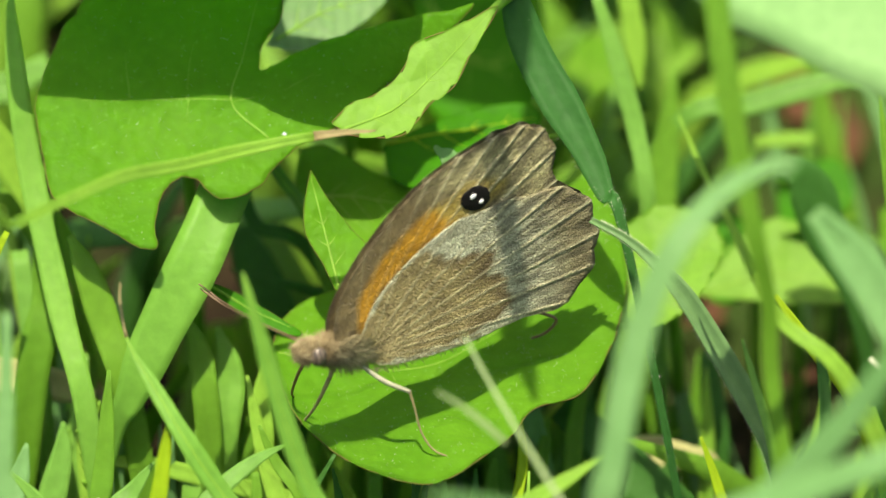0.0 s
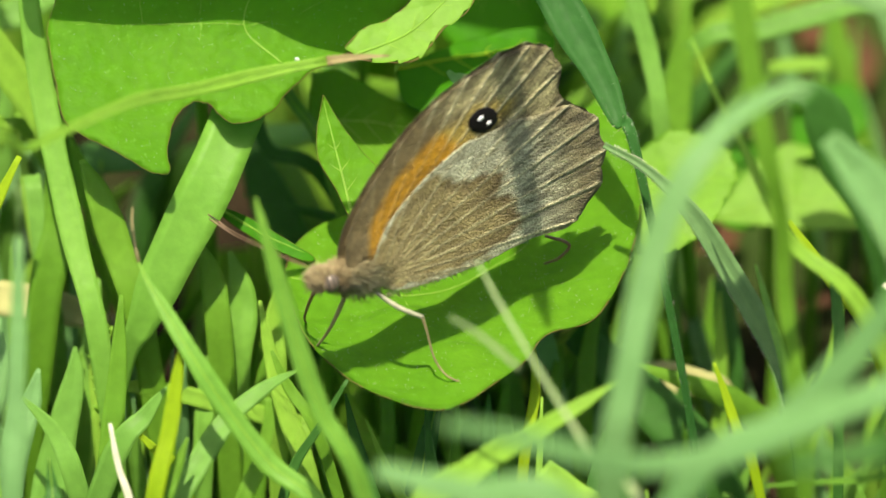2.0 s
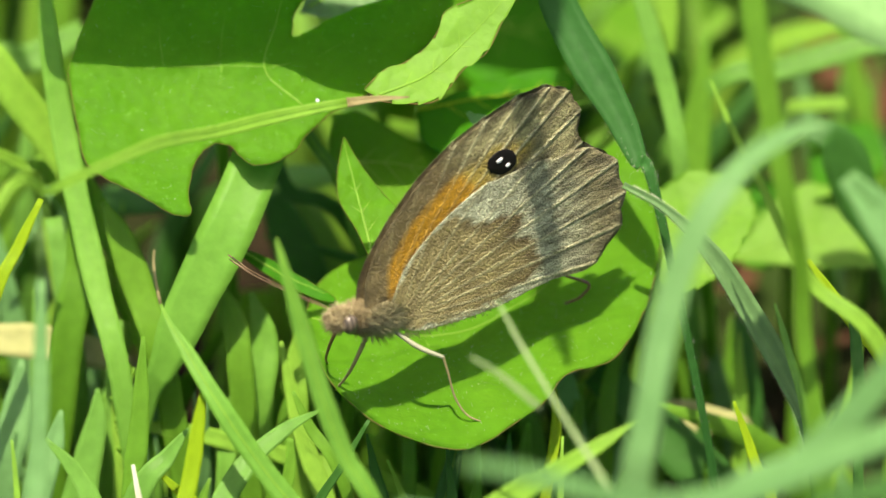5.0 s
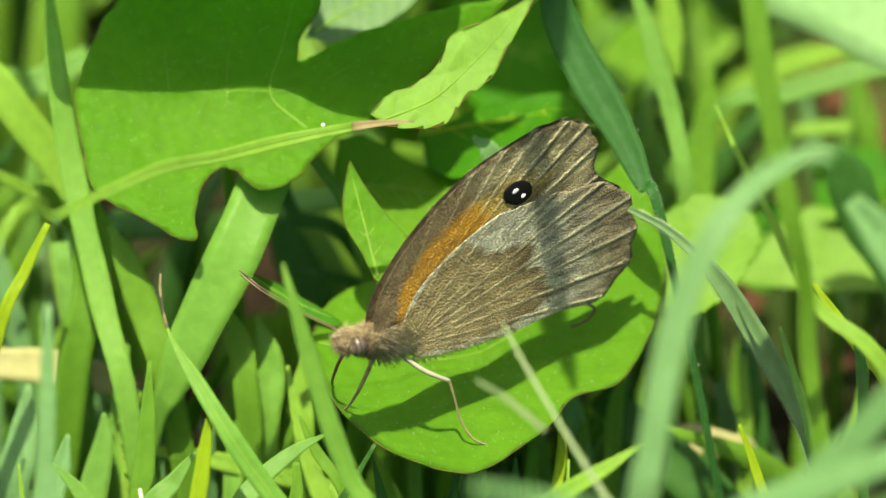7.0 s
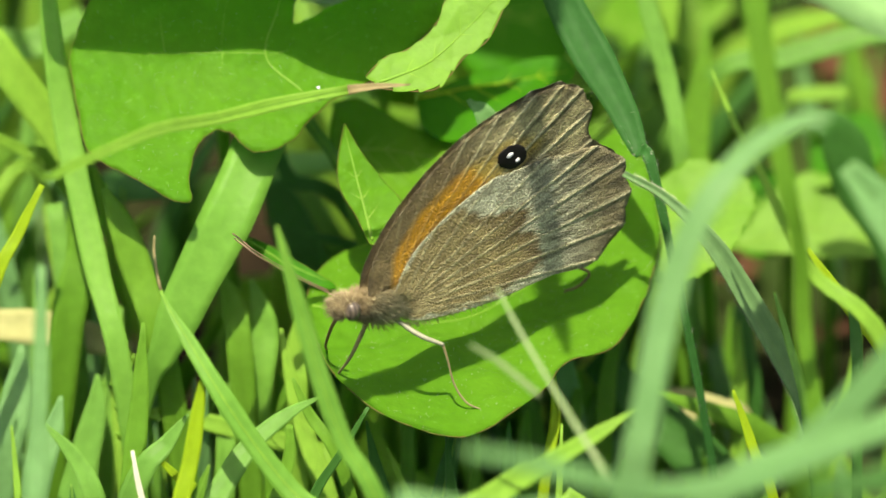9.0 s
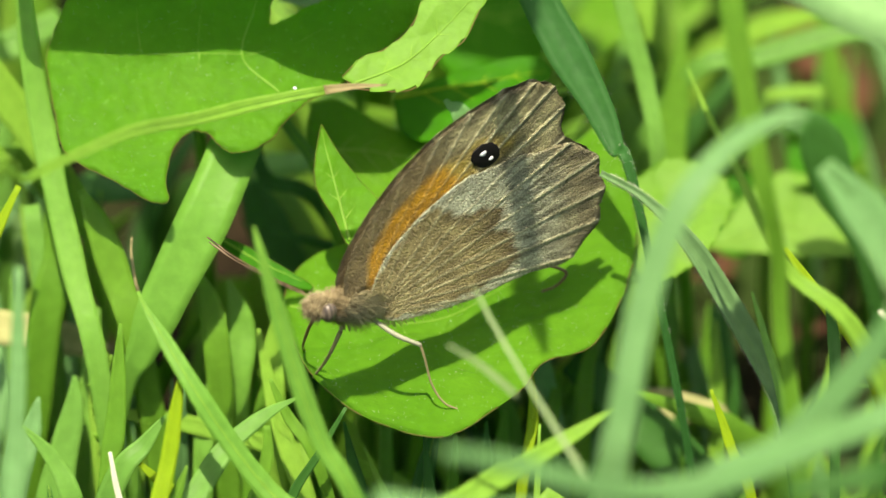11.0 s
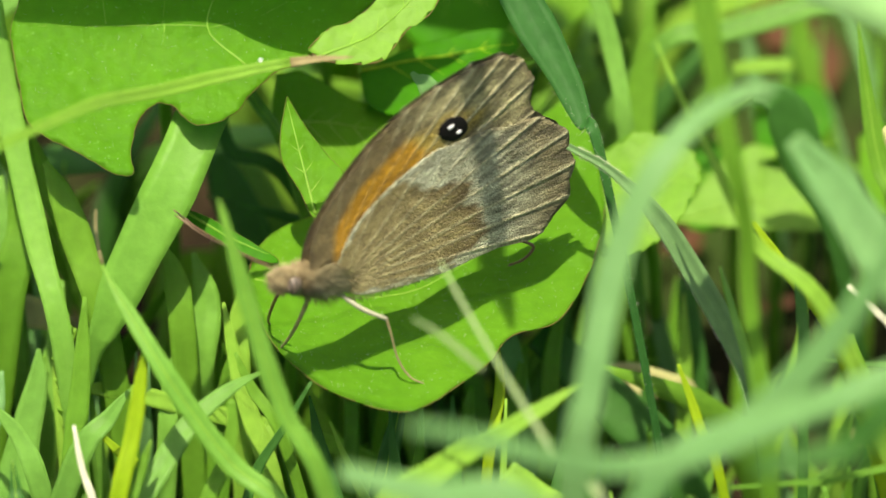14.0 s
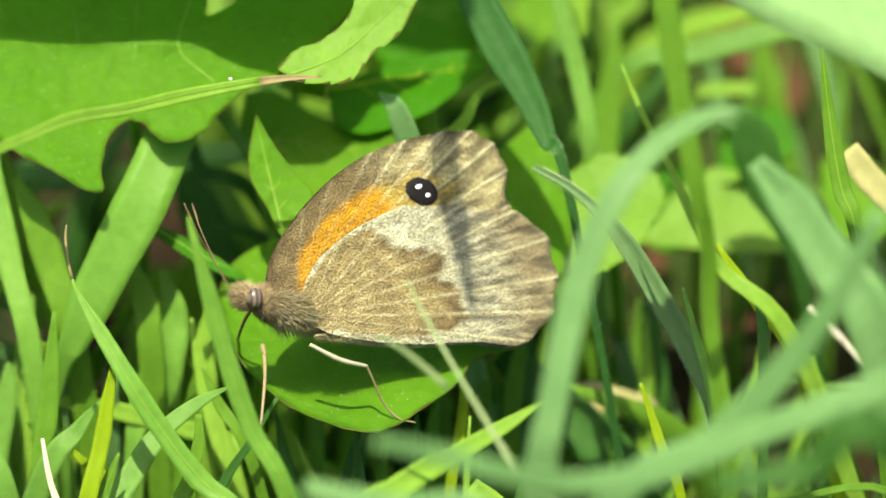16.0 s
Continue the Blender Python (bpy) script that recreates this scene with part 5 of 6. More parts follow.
blade([(20.1, 42.8, 35.9), (19.8, 45, 39.1), (19, 47.8, 43.1)], [0.49, 1.7, 1.8], GRASS_PALE, "pale grass blade in the turf", grounded=False)
blade([(16.1, 37.6, 49.3), (18, 34.3, 44.6), (19.6, 30.9, 39.9), (20.7, 26.8, 34)], [0.87, 1.5, 1.6, 1.4], GRASS_BLUE, "bluish grass blade in the turf")
blade([(19.3, -14.1, 87.2), (23.5, -14.0, 87.3), (27.8, -14.8, 86.1), (32.9, -16.2, 84.1), (39.2, -17.9, 81.8), (52.2, -21.4, 76.7), (72.7, -24.0, 66.0)], [3.0, 7.0, 9.6, 9.9, 9.9, 9.5, 9], GRASS_GLARE, "broad pale leaf blade above the grass", fold=0.05)
blade([(39.7, 43.8, 37.3), (34.9, 43, 36.2), (29.5, 42.1, 34.9), (23.2, 41, 33.3)], [1.9, 2.1, 2, 1.5], GRASS_BLUE, "bluish grass blade lying across", grounded=True)
blade([(30.3, 48.5, 26.6), (32.8, 48.7, 26.8), (35.7, 48.7, 26.9)], [0.79, 1.3, 0.98], GRASS_PALE, "pale straw piece in the turf", grounded=False)
blade([(38.7, 2.8, 62.5), (39.5, -0.6, 57.5), (40.5, -3.8, 53), (42.1, -7, 48.5)], [0.14, 1.2, 1.6, 1.2], GRASS, "green grass blade in the turf", rib=GRASS_PALE)
blade([(32.2, -28.9, 73.0), (35.1, -30.8, 70.2), (38.5, -33.7, 66.0), (42.6, -37.5, 60.8)], [1.4, 3.5, 3.9, 4.1], GRASS_SOFT, "broad bluish grass blade", rib=GRASS_DARK_SHADE, fold=0.35)
blade([(34, -4.2, 42), (34.5, -5.8, 39.7), (34.6, -8.5, 35.8)], [0.47, 1, 0.93], GRASS_DARK_SHADE, "curled bluish grass blade")
blade([(30.6, 1.7, 43.4), (33.5, -0.7, 40), (38.1, -4.5, 34.6)], [0.37, 1.1, 1.4], GRASS_YELLOW, "green grass blade in the turf")
blade([(28.3, -22.1, 33.9), (35.7, -21.8, 34.3), (45.8, -21.7, 34.5)], [0.28, 0.55, 0.64], GRASS, "thin green lying grass stem")
# The shade on this blade is put into its darker green.
blade([(13.2, 14.2, 22.9), (18, 11.7, 19.4), (24.2, 8.2, 14.3)], [2.4, 4, 4.3], GRASS_DARK_SHADE, "broad grass blade, darkened for the shade it lies in")
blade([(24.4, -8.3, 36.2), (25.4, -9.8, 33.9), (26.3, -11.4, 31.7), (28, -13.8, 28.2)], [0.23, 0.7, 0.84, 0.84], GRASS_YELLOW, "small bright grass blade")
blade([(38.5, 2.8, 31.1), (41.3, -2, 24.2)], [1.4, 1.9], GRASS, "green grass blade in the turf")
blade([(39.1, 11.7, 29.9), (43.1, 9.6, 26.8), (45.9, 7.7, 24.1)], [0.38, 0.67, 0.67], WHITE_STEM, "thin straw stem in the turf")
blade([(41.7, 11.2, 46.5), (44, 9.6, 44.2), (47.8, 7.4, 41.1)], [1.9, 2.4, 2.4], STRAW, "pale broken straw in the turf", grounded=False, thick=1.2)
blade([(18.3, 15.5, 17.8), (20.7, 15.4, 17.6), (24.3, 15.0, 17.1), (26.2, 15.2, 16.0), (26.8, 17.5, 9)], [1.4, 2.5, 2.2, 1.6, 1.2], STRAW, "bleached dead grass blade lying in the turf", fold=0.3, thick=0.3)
blade([(22.3, 13.4, 21.0), (22.4, 12.0, 18.6), (22.8, 9.0, 13.0)], [0.3, 0.8, 1.0], GRASS_DARK_SHADE, "dark grass stem crossing dead straw")
# Added over a bright soil patch; its dark green stands for deep shade.
blade([(-14.2, 34.3, 27.3), (-13.1, 32.8, 25.1), (-10.9, 29.5, 20.3)], [1.5, 3.4, 4.1], GRASS_DARK_SHADE, "added dark grass blade, stands for deep shade over soil")
blade([(-30.4, 45.6, 36.4), (-34.8, 44.2, 34.5), (-40.2, 43.2, 33)], [2, 2.7, 2.9], GRASS_BLUE, "bluish grass blade in shade")
blade([(-15.0, 25.0, 45.3), (-12.6, 23.6, 43.4), (-10.4, 21.9, 40.9), (-7.6, 19.1, 36.9)], [0.38, 0.94, 1.0, 1.0], GRASS_BLUE, "thin bluish grass blade behind the leaf", rib=GRASS_PALE)
blade([(2.5, 14.4, 49.4), (5, 13, 45.6)], [0.38, 2.1], GRASS_SOFT, "tip of a bluish grass blade")
blade([(-41.4, 15.8, 25.3), (-34.7, 15.6, 25.0), (-29.9, 15.2, 24.4), (-26.0, 14.5, 23.3)], [2.4, 2.9, 2.8, 1.4], STRAW, "dry straw-coloured lying blade", grounded=False)
blade([(-15.5, 37.4, 13.1), (-15.2, 34.9, 9.6), (-15.7, 31.5, 4.8)], [1.4, 2.8, 2.6], GRASS, "broad green grass blade low in the turf", grounded=True)
blade([(-11.5, 32.5, 14.9), (-11.7, 29.7, 10.9), (-12.9, 26.3, 6.2)], [0.8, 2.2, 2.2], GRASS_PALE, "pale grass blade low in the turf")
blade([(-18.8, 42.3, 11.4), (-18.0, 38.9, 6.6), (-19.4, 34.9, 1.0)], [1.2, 2.6, 2.4], GRASS_EVEN, "green grass blade low in the turf")
blade([(-11.4, 42.4, 21.4), (-12.6, 38.2, 15.3)], [2, 3.2], GRASS_PALE, "pale grass blade behind")
blade([(-14.1, 29.8, 38.3), (-12.7, 26.3, 33.2), (-7.9, 24.9, 31.2)], [0.96, 1.2, 1.2], GRASS_DARK_SHADE, "dark curved stem in the turf")
blade([(-32.9, 9.4, 44), (-34.8, 7.1, 40.8), (-37.1, 3.9, 36.1)], [0.47, 0.94, 1], GRASS_YELLOW, "yellow-green grass blade in the turf")
blade([(-27.9, 13.4, 40.9), (-26.4, 11.5, 38.3), (-24.8, 9.1, 34.8), (-22.8, 5.3, 29.5)], [0.5, 2.2, 2.6, 2.4], GRASS, "green grass blade in the turf")
blade([(-30.4, 19.4, 40.9), (-29.7, 14.8, 34.2), (-31.1, 11, 28.8)], [1.9, 2.9, 2.9], GRASS, "green grass blade in the turf")
blade([(-32.4, 20, 34.7), (-30.8, 14.2, 26.5)], [1.4, 1.9], GRASS_BLUE, "bluish grass blade in the turf")
blade([(-11.4, 9.6, 26.8), (-12.6, 6.6, 22.5), (-13.5, 2.2, 16.3)], [0.48, 1.9, 2.1], GRASS, "green grass blade in the turf")
blade([(9.5, 1.2, 32.3), (9.9, -1.5, 28.4), (9, -5, 23.4)], [0.38, 0.85, 0.94], GRASS_YELLOW, "thin green stem in the turf")
blade([(7.7, 6.9, 22.9), (7.4, 5, 20.2), (7.9, 2.2, 16.3)], [0.38, 1.4, 1.6], GRASS, "grass blade under the leaf")
# Two blades whose shade is painted with the darker green.
blade([(14.6, 27.8, 17.9), (15.8, 25, 14), (14.9, 21.1, 8.4)], [0.97, 2.1, 2.1], GRASS_DARK_SHADE, "green grass blade with shade put into its colour")
blade([(25.9, 24.3, 21.6), (26.6, 19.8, 15.3)], [1.4, 2.4], GRASS_DARK_SHADE, "green blade, its shade painted in")
blade([(-31.4, 9.5, 14.6), (-31.4, 5.9, 9.5), (-31.5, 0.4, 1.6)], [0.19, 1.3, 1.6], GRASS_BLUE, "green grass shoot among the others", twist=-12)
blade([(-22.1, 20.3, 4.9), (-20.8, 16.7, -0.3), (-18.4, 11.1, -8.3)], [0.19, 1.3, 1.7], GRASS_BLUE, "green grass shoot among the others", twist=-5)
blade([(-33.8, 10.7, 13.5), (-36.3, 7.2, 8.4), (-41, 1.7, 0.5)], [0.19, 1.3, 1.6], GRASS_PALE, "green grass shoot among the others", twist=-1)
blade([(-12.8, 12.9, 24.2), (-13.8, 9.4, 19.1), (-15.8, 3.9, 11.3)], [0.19, 1.5, 1.9], GRASS, "green grass shoot among the others", twist=-28)
blade([(-34.1, 23.4, 2.9), (-33.1, 19.8, -2.3), (-31.2, 14.2, -10.3)], [0.2, 1.5, 1.8], GRASS_SOFT, "green grass shoot among the others", twist=5)
blade([(-26.5, 22.5, 7.6), (-28, 18.9, 2.4), (-30.7, 13.3, -5.5)], [0.19, 1.6, 2], GRASS_BLUE, "green grass shoot among the others", twist=-19)
blade([(-10.4, 23.3, 4.4), (-10.5, 19.7, -0.8), (-10.5, 14.1, -8.8)], [0.2, 1.7, 2.1], GRASS, "green grass shoot among the others", twist=25)
blade([(-19.7, 15.5, 11.6), (-19.9, 11.9, 6.4), (-20.2, 6.4, -1.5)], [0.19, 0.65, 0.81], GRASS, "green grass shoot among the others", twist=-15)
blade([(-22.2, 16.2, 21.2), (-24.4, 12.6, 16.1), (-28.4, 7.1, 8.2)], [0.19, 0.94, 1.2], GRASS_BLUE, "green grass shoot among the others", twist=26)
blade([(-35.9, 9.5, 21.8), (-38.2, 6, 16.7), (-42.4, 0.5, 8.9)], [0.19, 1.2, 1.5], GRASS, "green grass shoot among the others", twist=-27)
blade([(-9.1, 18.1, 8.6), (-9.5, 14.5, 3.4), (-10, 9, -4.5)], [0.19, 0.97, 1.2], GRASS_BLUE, "green grass shoot among the others", twist=-1)
blade([(-18.6, 23.3, 3.4), (-18.9, 19.6, -1.8), (-19.6, 14, -9.8)], [0.2, 0.75, 0.93], GRASS_BLUE, "green grass shoot among the others", twist=40)
blade([(-27, 22.4, 10.6), (-27.6, 18.8, 5.5), (-28.6, 13.2, -2.5)], [0.19, 0.79, 0.98], GRASS_PALE, "green grass shoot among the others", twist=29)
blade([(-36, 24.6, 9.2), (-36.2, 20.9, 4), (-36.5, 15.4, -4)], [0.19, 1.2, 1.5], GRASS_BLUE, "green grass shoot among the others", twist=38)
blade([(-20.8, 9.1, 20.4), (-19.6, 5.5, 15.3), (-17.3, 0, 7.5)], [0.19, 1.3, 1.6], GRASS_BLUE, "green grass shoot among the others", twist=-25)
blade([(-23.1, 13, 14.4), (-24.3, 9.5, 9.2), (-26.6, 3.9, 1.4)], [0.19, 1, 1.3], GRASS_PALE, "green grass shoot among the others", twist=-7)
blade([(-6.7, 10.7, 21.4), (-3.6, 7.1, 16.3), (2.2, 1.6, 8.5)], [0.19, 1.6, 2], GRASS_PALE, "green grass shoot among the others", twist=22)
blade([(-12, 20.1, 9.1), (-11.5, 16.5, 3.9), (-10.5, 11, -4.1)], [0.19, 1.5, 1.8], GRASS_SOFT, "green grass shoot among the others", twist=-13)
blade([(-23.3, 13.6, 14.8), (-22.7, 10, 9.7), (-21.7, 4.5, 1.8)], [0.19, 0.83, 1], GRASS_SOFT, "green grass shoot among the others", twist=-4)
blade([(-9.8, 10.7, 22.3), (-8.3, 7.2, 17.2), (-5.4, 1.7, 9.4)], [0.19, 0.87, 1.1], GRASS_BLUE, "green grass shoot among the others", twist=-32)
blade([(-36.3, 24.9, 10.9), (-36.2, 21.3, 5.7), (-36, 15.7, -2.3)], [0.19, 1.6, 2], GRASS, "green grass shoot among the others", twist=37)
blade([(-19, 25.3, 11.2), (-18.8, 21.6, 6), (-18.4, 16.1, -2)], [0.19, 1.3, 1.7], GRASS_BLUE, "green grass shoot among the others", twist=-29)
blade([(46.4, 25.4, 2.4), (46.5, 21.7, -2.8), (46.8, 16.1, -10.9)], [0.2, 1, 1.3], GRASS_DARK_SHADE, "green grass shoot among the others", twist=-11)
blade([(42.3, 24.2, 12.7), (42.5, 20.5, 7.5), (42.9, 15, -0.5)], [0.19, 1.3, 1.6], GRASS, "green grass shoot among the others", twist=-23)
blade([(19.5, 25.9, 1.7), (17.7, 22.3, -3.5), (14.2, 16.7, -11.6)], [0.2, 1.2, 1.5], GRASS_SOFT, "green grass shoot among the others", twist=39)
blade([(13.1, 24.6, 13), (12.7, 20.9, 7.9), (12, 15.4, -0.1)], [0.19, 0.97, 1.2], GRASS, "green grass shoot among the others", twist=21)
blade([(36.2, 21.4, 22.2), (35.1, 17.8, 17), (33, 12.3, 9.1)], [0.19, 0.74, 0.92], GRASS_PALE, "green grass shoot among the others", twist=16)
blade([(22.1, 21.5, 6.9), (21.4, 17.9, 1.7), (20.1, 12.3, -6.3)], [0.19, 1.6, 2], GRASS_PALE, "green grass shoot among the others", twist=-28)
blade([(31.8, 25.7, 13), (34, 22, 7.8), (38.2, 16.5, -0.1)], [0.19, 1.1, 1.4], GRASS_SOFT, "green grass shoot among the others", twist=-16)
blade([(31.1, 25.8, 12.6), (34.4, 22.1, 7.4), (40.6, 16.5, -0.6)], [0.19, 1.6, 2], GRASS_PALE, "green grass shoot among the others", twist=22)
blade([(31.1, 36.2, 10), (31.1, 32.5, 4.7), (31, 26.9, -3.3)], [0.2, 1.3, 1.7], GRASS, "green grass shoot among the others", twist=24)
blade([(19.6, 38.1, 11.2), (22.3, 34.4, 6), (27.4, 28.8, -2.1)], [0.2, 1.3, 1.6], GRASS, "green grass shoot among the others", twist=34)
blade([(43.4, 28.1, 4), (43.9, 24.5, -1.2), (44.8, 18.8, -9.2)], [0.2, 0.84, 1], GRASS_SOFT, "green grass shoot among the others", twist=-40)
blade([(40.6, 33.1, 12.1), (40, 29.5, 6.9), (39.1, 23.9, -1.1)], [0.2, 1.3, 1.6], GRASS_PALE, "green grass shoot among the others", twist=5)
blade([(32.1, 26.8, 10), (33.6, 23.1, 4.8), (36.4, 17.5, -3.1)], [0.2, 1.2, 1.4], GRASS_SOFT, "green grass shoot among the others", twist=4)
blade([(34.1, 16.6, 11.4), (33, 13, 6.2), (30.9, 7.4, -1.7)], [0.19, 1.3, 1.6], GRASS, "green grass shoot among the others", twist=-6)
blade([(42.1, 17.6, 11.1), (44.2, 14, 6), (48, 8.5, -1.9)], [0.19, 1.7, 2.1], GRASS_SOFT, "green grass shoot among the others", twist=-26)
blade([(9.7, 31.3, 12.4), (10.8, 27.6, 7.2), (12.7, 22, -0.8)], [0.2, 1, 1.3], GRASS_PALE, "green grass shoot among the others", twist=-14)
blade([(7.3, 32, 7.4), (4.3, 28.3, 2.2), (-1.2, 22.7, -5.8)], [0.2, 0.66, 0.82], GRASS_PALE, "green grass shoot among the others", twist=-15)
blade([(34.3, 24.5, 11.3), (31.3, 20.8, 6.2), (25.7, 15.3, -1.8)], [0.19, 0.67, 0.84], GRASS_PALE, "green grass shoot among the others", twist=-38)
blade([(32.3, 15.2, 14.4), (33, 11.6, 9.3), (34.1, 6.1, 1.4)], [0.19, 0.84, 1.1], GRASS, "green grass shoot among the others", twist=-10)
blade([(18.9, 18.6, 21.2), (16.6, 15, 16), (12.3, 9.5, 8.2)], [0.19, 1.4, 1.8], GRASS_SOFT, "green grass shoot among the others", twist=12)
blade([(36, 16.2, 11.6), (35.7, 12.6, 6.4), (35, 7.1, -1.5)], [0.19, 1.2, 1.5], GRASS, "green grass shoot among the others", twist=2)
blade([(25.7, 21.2, 22.2), (25.8, 17.6, 17.1), (25.8, 12, 9.2)], [0.19, 1.5, 1.8], GRASS_PALE, "green grass shoot among the others", twist=-35)
blade([(30.6, 22.2, 5.4), (29.4, 18.6, 0.2), (27.3, 13, -7.8)], [0.19, 0.73, 0.91], GRASS_SOFT, "green grass shoot among the others", twist=-32)
blade([(19.6, 16.4, 9.9), (17.1, 12.8, 4.7), (12.5, 7.2, -3.2)], [0.19, 1.4, 1.8], GRASS_SOFT, "green grass shoot among the others", twist=40)
blade([(26.2, 32.7, 5), (25.9, 29.1, -0.2), (25.3, 23.4, -8.3)], [0.2, 0.8, 1], GRASS_DARK_SHADE, "green grass shoot among the others", twist=-10)
blade([(13.4, 29.5, 10.6), (12.6, 25.9, 5.4), (10.9, 20.3, -2.6)], [0.2, 0.91, 1.1], GRASS, "green grass shoot among the others", twist=-16)
blade([(26.9, 30.6, 14.9), (26.8, 27, 9.7), (26.7, 21.4, 1.7)], [0.2, 1.3, 1.6], GRASS, "green grass shoot among the others", twist=20)
blade([(29.9, 24.5, 17.7), (31.5, 20.8, 12.5), (34.5, 15.3, 4.6)], [0.19, 1.5, 1.9], GRASS_SOFT, "green grass shoot among the others", twist=-26)
blade([(19.4, 28.5, 16.8), (19.2, 24.9, 11.6), (18.7, 19.3, 3.6)], [0.19, 1.6, 2], GRASS, "green grass shoot among the others", twist=12)
blade([(22.7, 29.4, 20.3), (23.9, 25.7, 15.1), (26.2, 20.2, 7.1)], [0.19, 1.6, 2], GRASS_SOFT, "green grass shoot among the others", twist=21)
blade([(28, 24.6, 11.9), (30.1, 21, 6.7), (34, 15.4, -1.3)], [0.19, 0.67, 0.84], GRASS_SOFT, "green grass shoot among the others", twist=-17)
blade([(16.8, 24.5, 22.8), (14.2, 20.9, 17.6), (9.4, 15.4, 9.7)], [0.19, 0.81, 1], GRASS, "green grass shoot among the others", twist=12)
blade([(17.1, 24.4, 10), (17.1, 20.7, 4.8), (17.1, 15.1, -3.1)], [0.19, 1.4, 1.7], GRASS, "green grass shoot among the others", twist=20)
blade([(19.7, 33.6, 17.1), (21.1, 30, 11.9), (23.7, 24.4, 3.9)], [0.2, 0.87, 1.1], GRASS, "green grass shoot among the others", twist=33)
blade([(18.1, 39.2, 11.8), (13, 35.5, 6.6), (3.5, 29.8, -1.5)], [0.2, 1.4, 1.7], GRASS_PALE, "green grass shoot among the others", twist=-28)
blade([(17.8, 36.6, 9.8), (16.6, 32.9, 4.6), (14.4, 27.3, -3.5)], [0.2, 1.6, 1.9], GRASS, "green grass shoot among the others", twist=-25)
blade([(25.8, 35.9, 9.3), (24.2, 32.2, 4.1), (21.2, 26.6, -4)], [0.2, 0.65, 0.82], GRASS, "green grass shoot among the others", twist=-2)
blade([(19.8, 28.6, 13), (18.4, 25, 7.8), (15.7, 19.4, -0.2)], [0.2, 1.4, 1.8], GRASS_SOFT, "green grass shoot among the others", twist=-13)
blade([(25.5, 32.9, 15.5), (25.1, 29.2, 10.3), (24.4, 23.6, 2.3)], [0.2, 1.3, 1.6], GRASS, "green grass shoot among the others", twist=18)
blade([(18, 24.5, 19.3), (17.9, 20.9, 14.2), (17.8, 15.4, 6.2)], [0.19, 1.7, 2.1], GRASS_PALE, "green grass shoot among the others", twist=-39)
blade([(42.1, 66.6, 27.5), (44.3, 62.9, 22.2), (48.2, 57.2, 14)], [0.2, 0.82, 1], GRASS, "green grass shoot among the others", twist=-29)
blade([(31.8, 67, 20.9), (32.8, 63.2, 15.6), (34.8, 57.5, 7.4)], [0.2, 1.4, 1.7], GRASS_SOFT, "green grass shoot among the others", twist=-25)
blade([(43.7, 56.7, 26.4), (43.4, 53.1, 21.2), (42.9, 47.4, 13)], [0.2, 0.74, 0.92], GRASS, "green grass shoot among the others", twist=20)
blade([(43.3, 62.5, 34.2), (47.4, 58.8, 28.9), (55.1, 53.1, 20.8)], [0.2, 1.5, 1.9], GRASS, "green grass shoot among the others", twist=22)
blade([(36.5, 64.1, 23.2), (37.5, 60.4, 17.9), (39.4, 54.6, 9.7)], [0.2, 1.1, 1.4], GRASS_SOFT, "green grass shoot among the others", twist=-39)
blade([(35.1, 68.8, 24.3), (36.9, 65.1, 19), (40.3, 59.4, 10.8)], [0.2, 1.2, 1.5], GRASS_SOFT, "green grass shoot among the others", twist=23)
blade([(42.6, 69.6, 21.3), (43.2, 65.9, 15.9), (44.3, 60.1, 7.7)], [0.2, 1.2, 1.5], GRASS_BLUE, "green grass shoot among the others", twist=37)
blade([(38.8, 66.7, 19.3), (38.4, 62.9, 14), (37.7, 57.2, 5.7)], [0.2, 0.93, 1.2], GRASS_BLUE, "green grass shoot among the others", twist=25)
blade([(38.7, 66.2, 30.6), (40.3, 62.5, 25.3), (43.3, 56.7, 17.1)], [0.2, 1.4, 1.7], GRASS_SOFT, "green grass shoot among the others", twist=-39)
blade([(35.3, 63.1, 29), (36.6, 59.4, 23.7), (38.9, 53.7, 15.6)], [0.2, 1.7, 2.1], GRASS, "green grass shoot among the others", twist=21)
blade([(46.1, 74.5, 23.2), (47.2, 70.7, 17.9), (49.2, 64.9, 9.6)], [0.2, 0.68, 0.85], GRASS, "green grass shoot among the others", twist=38)
blade([(37.4, 71.9, 28.2), (36.8, 68.2, 22.8), (35.8, 62.4, 14.6)], [0.2, 1.1, 1.3], GRASS_BLUE, "green grass shoot among the others", twist=-12)
blade([(0.8, -5.9, 30.1), (1.5, -9.4, 25.1), (2.8, -14.7, 17.4)], [0.19, 1.4, 1.8], GRASS_DARK_SHADE, "green grass shoot among the others", twist=40)
blade([(15.5, -6.1, 27.5), (17.8, -9.6, 22.5), (22, -15, 14.9)], [0.19, 1.2, 1.6], GRASS_DARK_SHADE, "green grass shoot among the others", twist=17)
blade([(6, -4, 29.8), (6, -7.5, 24.8), (5.9, -12.9, 17.1)], [0.19, 1.6, 2], GRASS_DARK_SHADE, "green grass shoot among the others", twist=-3)
blade([(-5.8, -2.5, 28.6), (-4.5, -6, 23.6), (-2, -11.4, 16)], [0.19, 1.6, 2], GRASS_DARK_SHADE, "green grass shoot among the others", twist=-23)
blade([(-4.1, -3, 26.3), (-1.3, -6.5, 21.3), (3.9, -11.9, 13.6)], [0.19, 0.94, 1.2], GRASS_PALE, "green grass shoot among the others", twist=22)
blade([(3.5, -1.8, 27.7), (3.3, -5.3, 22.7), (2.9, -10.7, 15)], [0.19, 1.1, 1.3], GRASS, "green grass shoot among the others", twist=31)
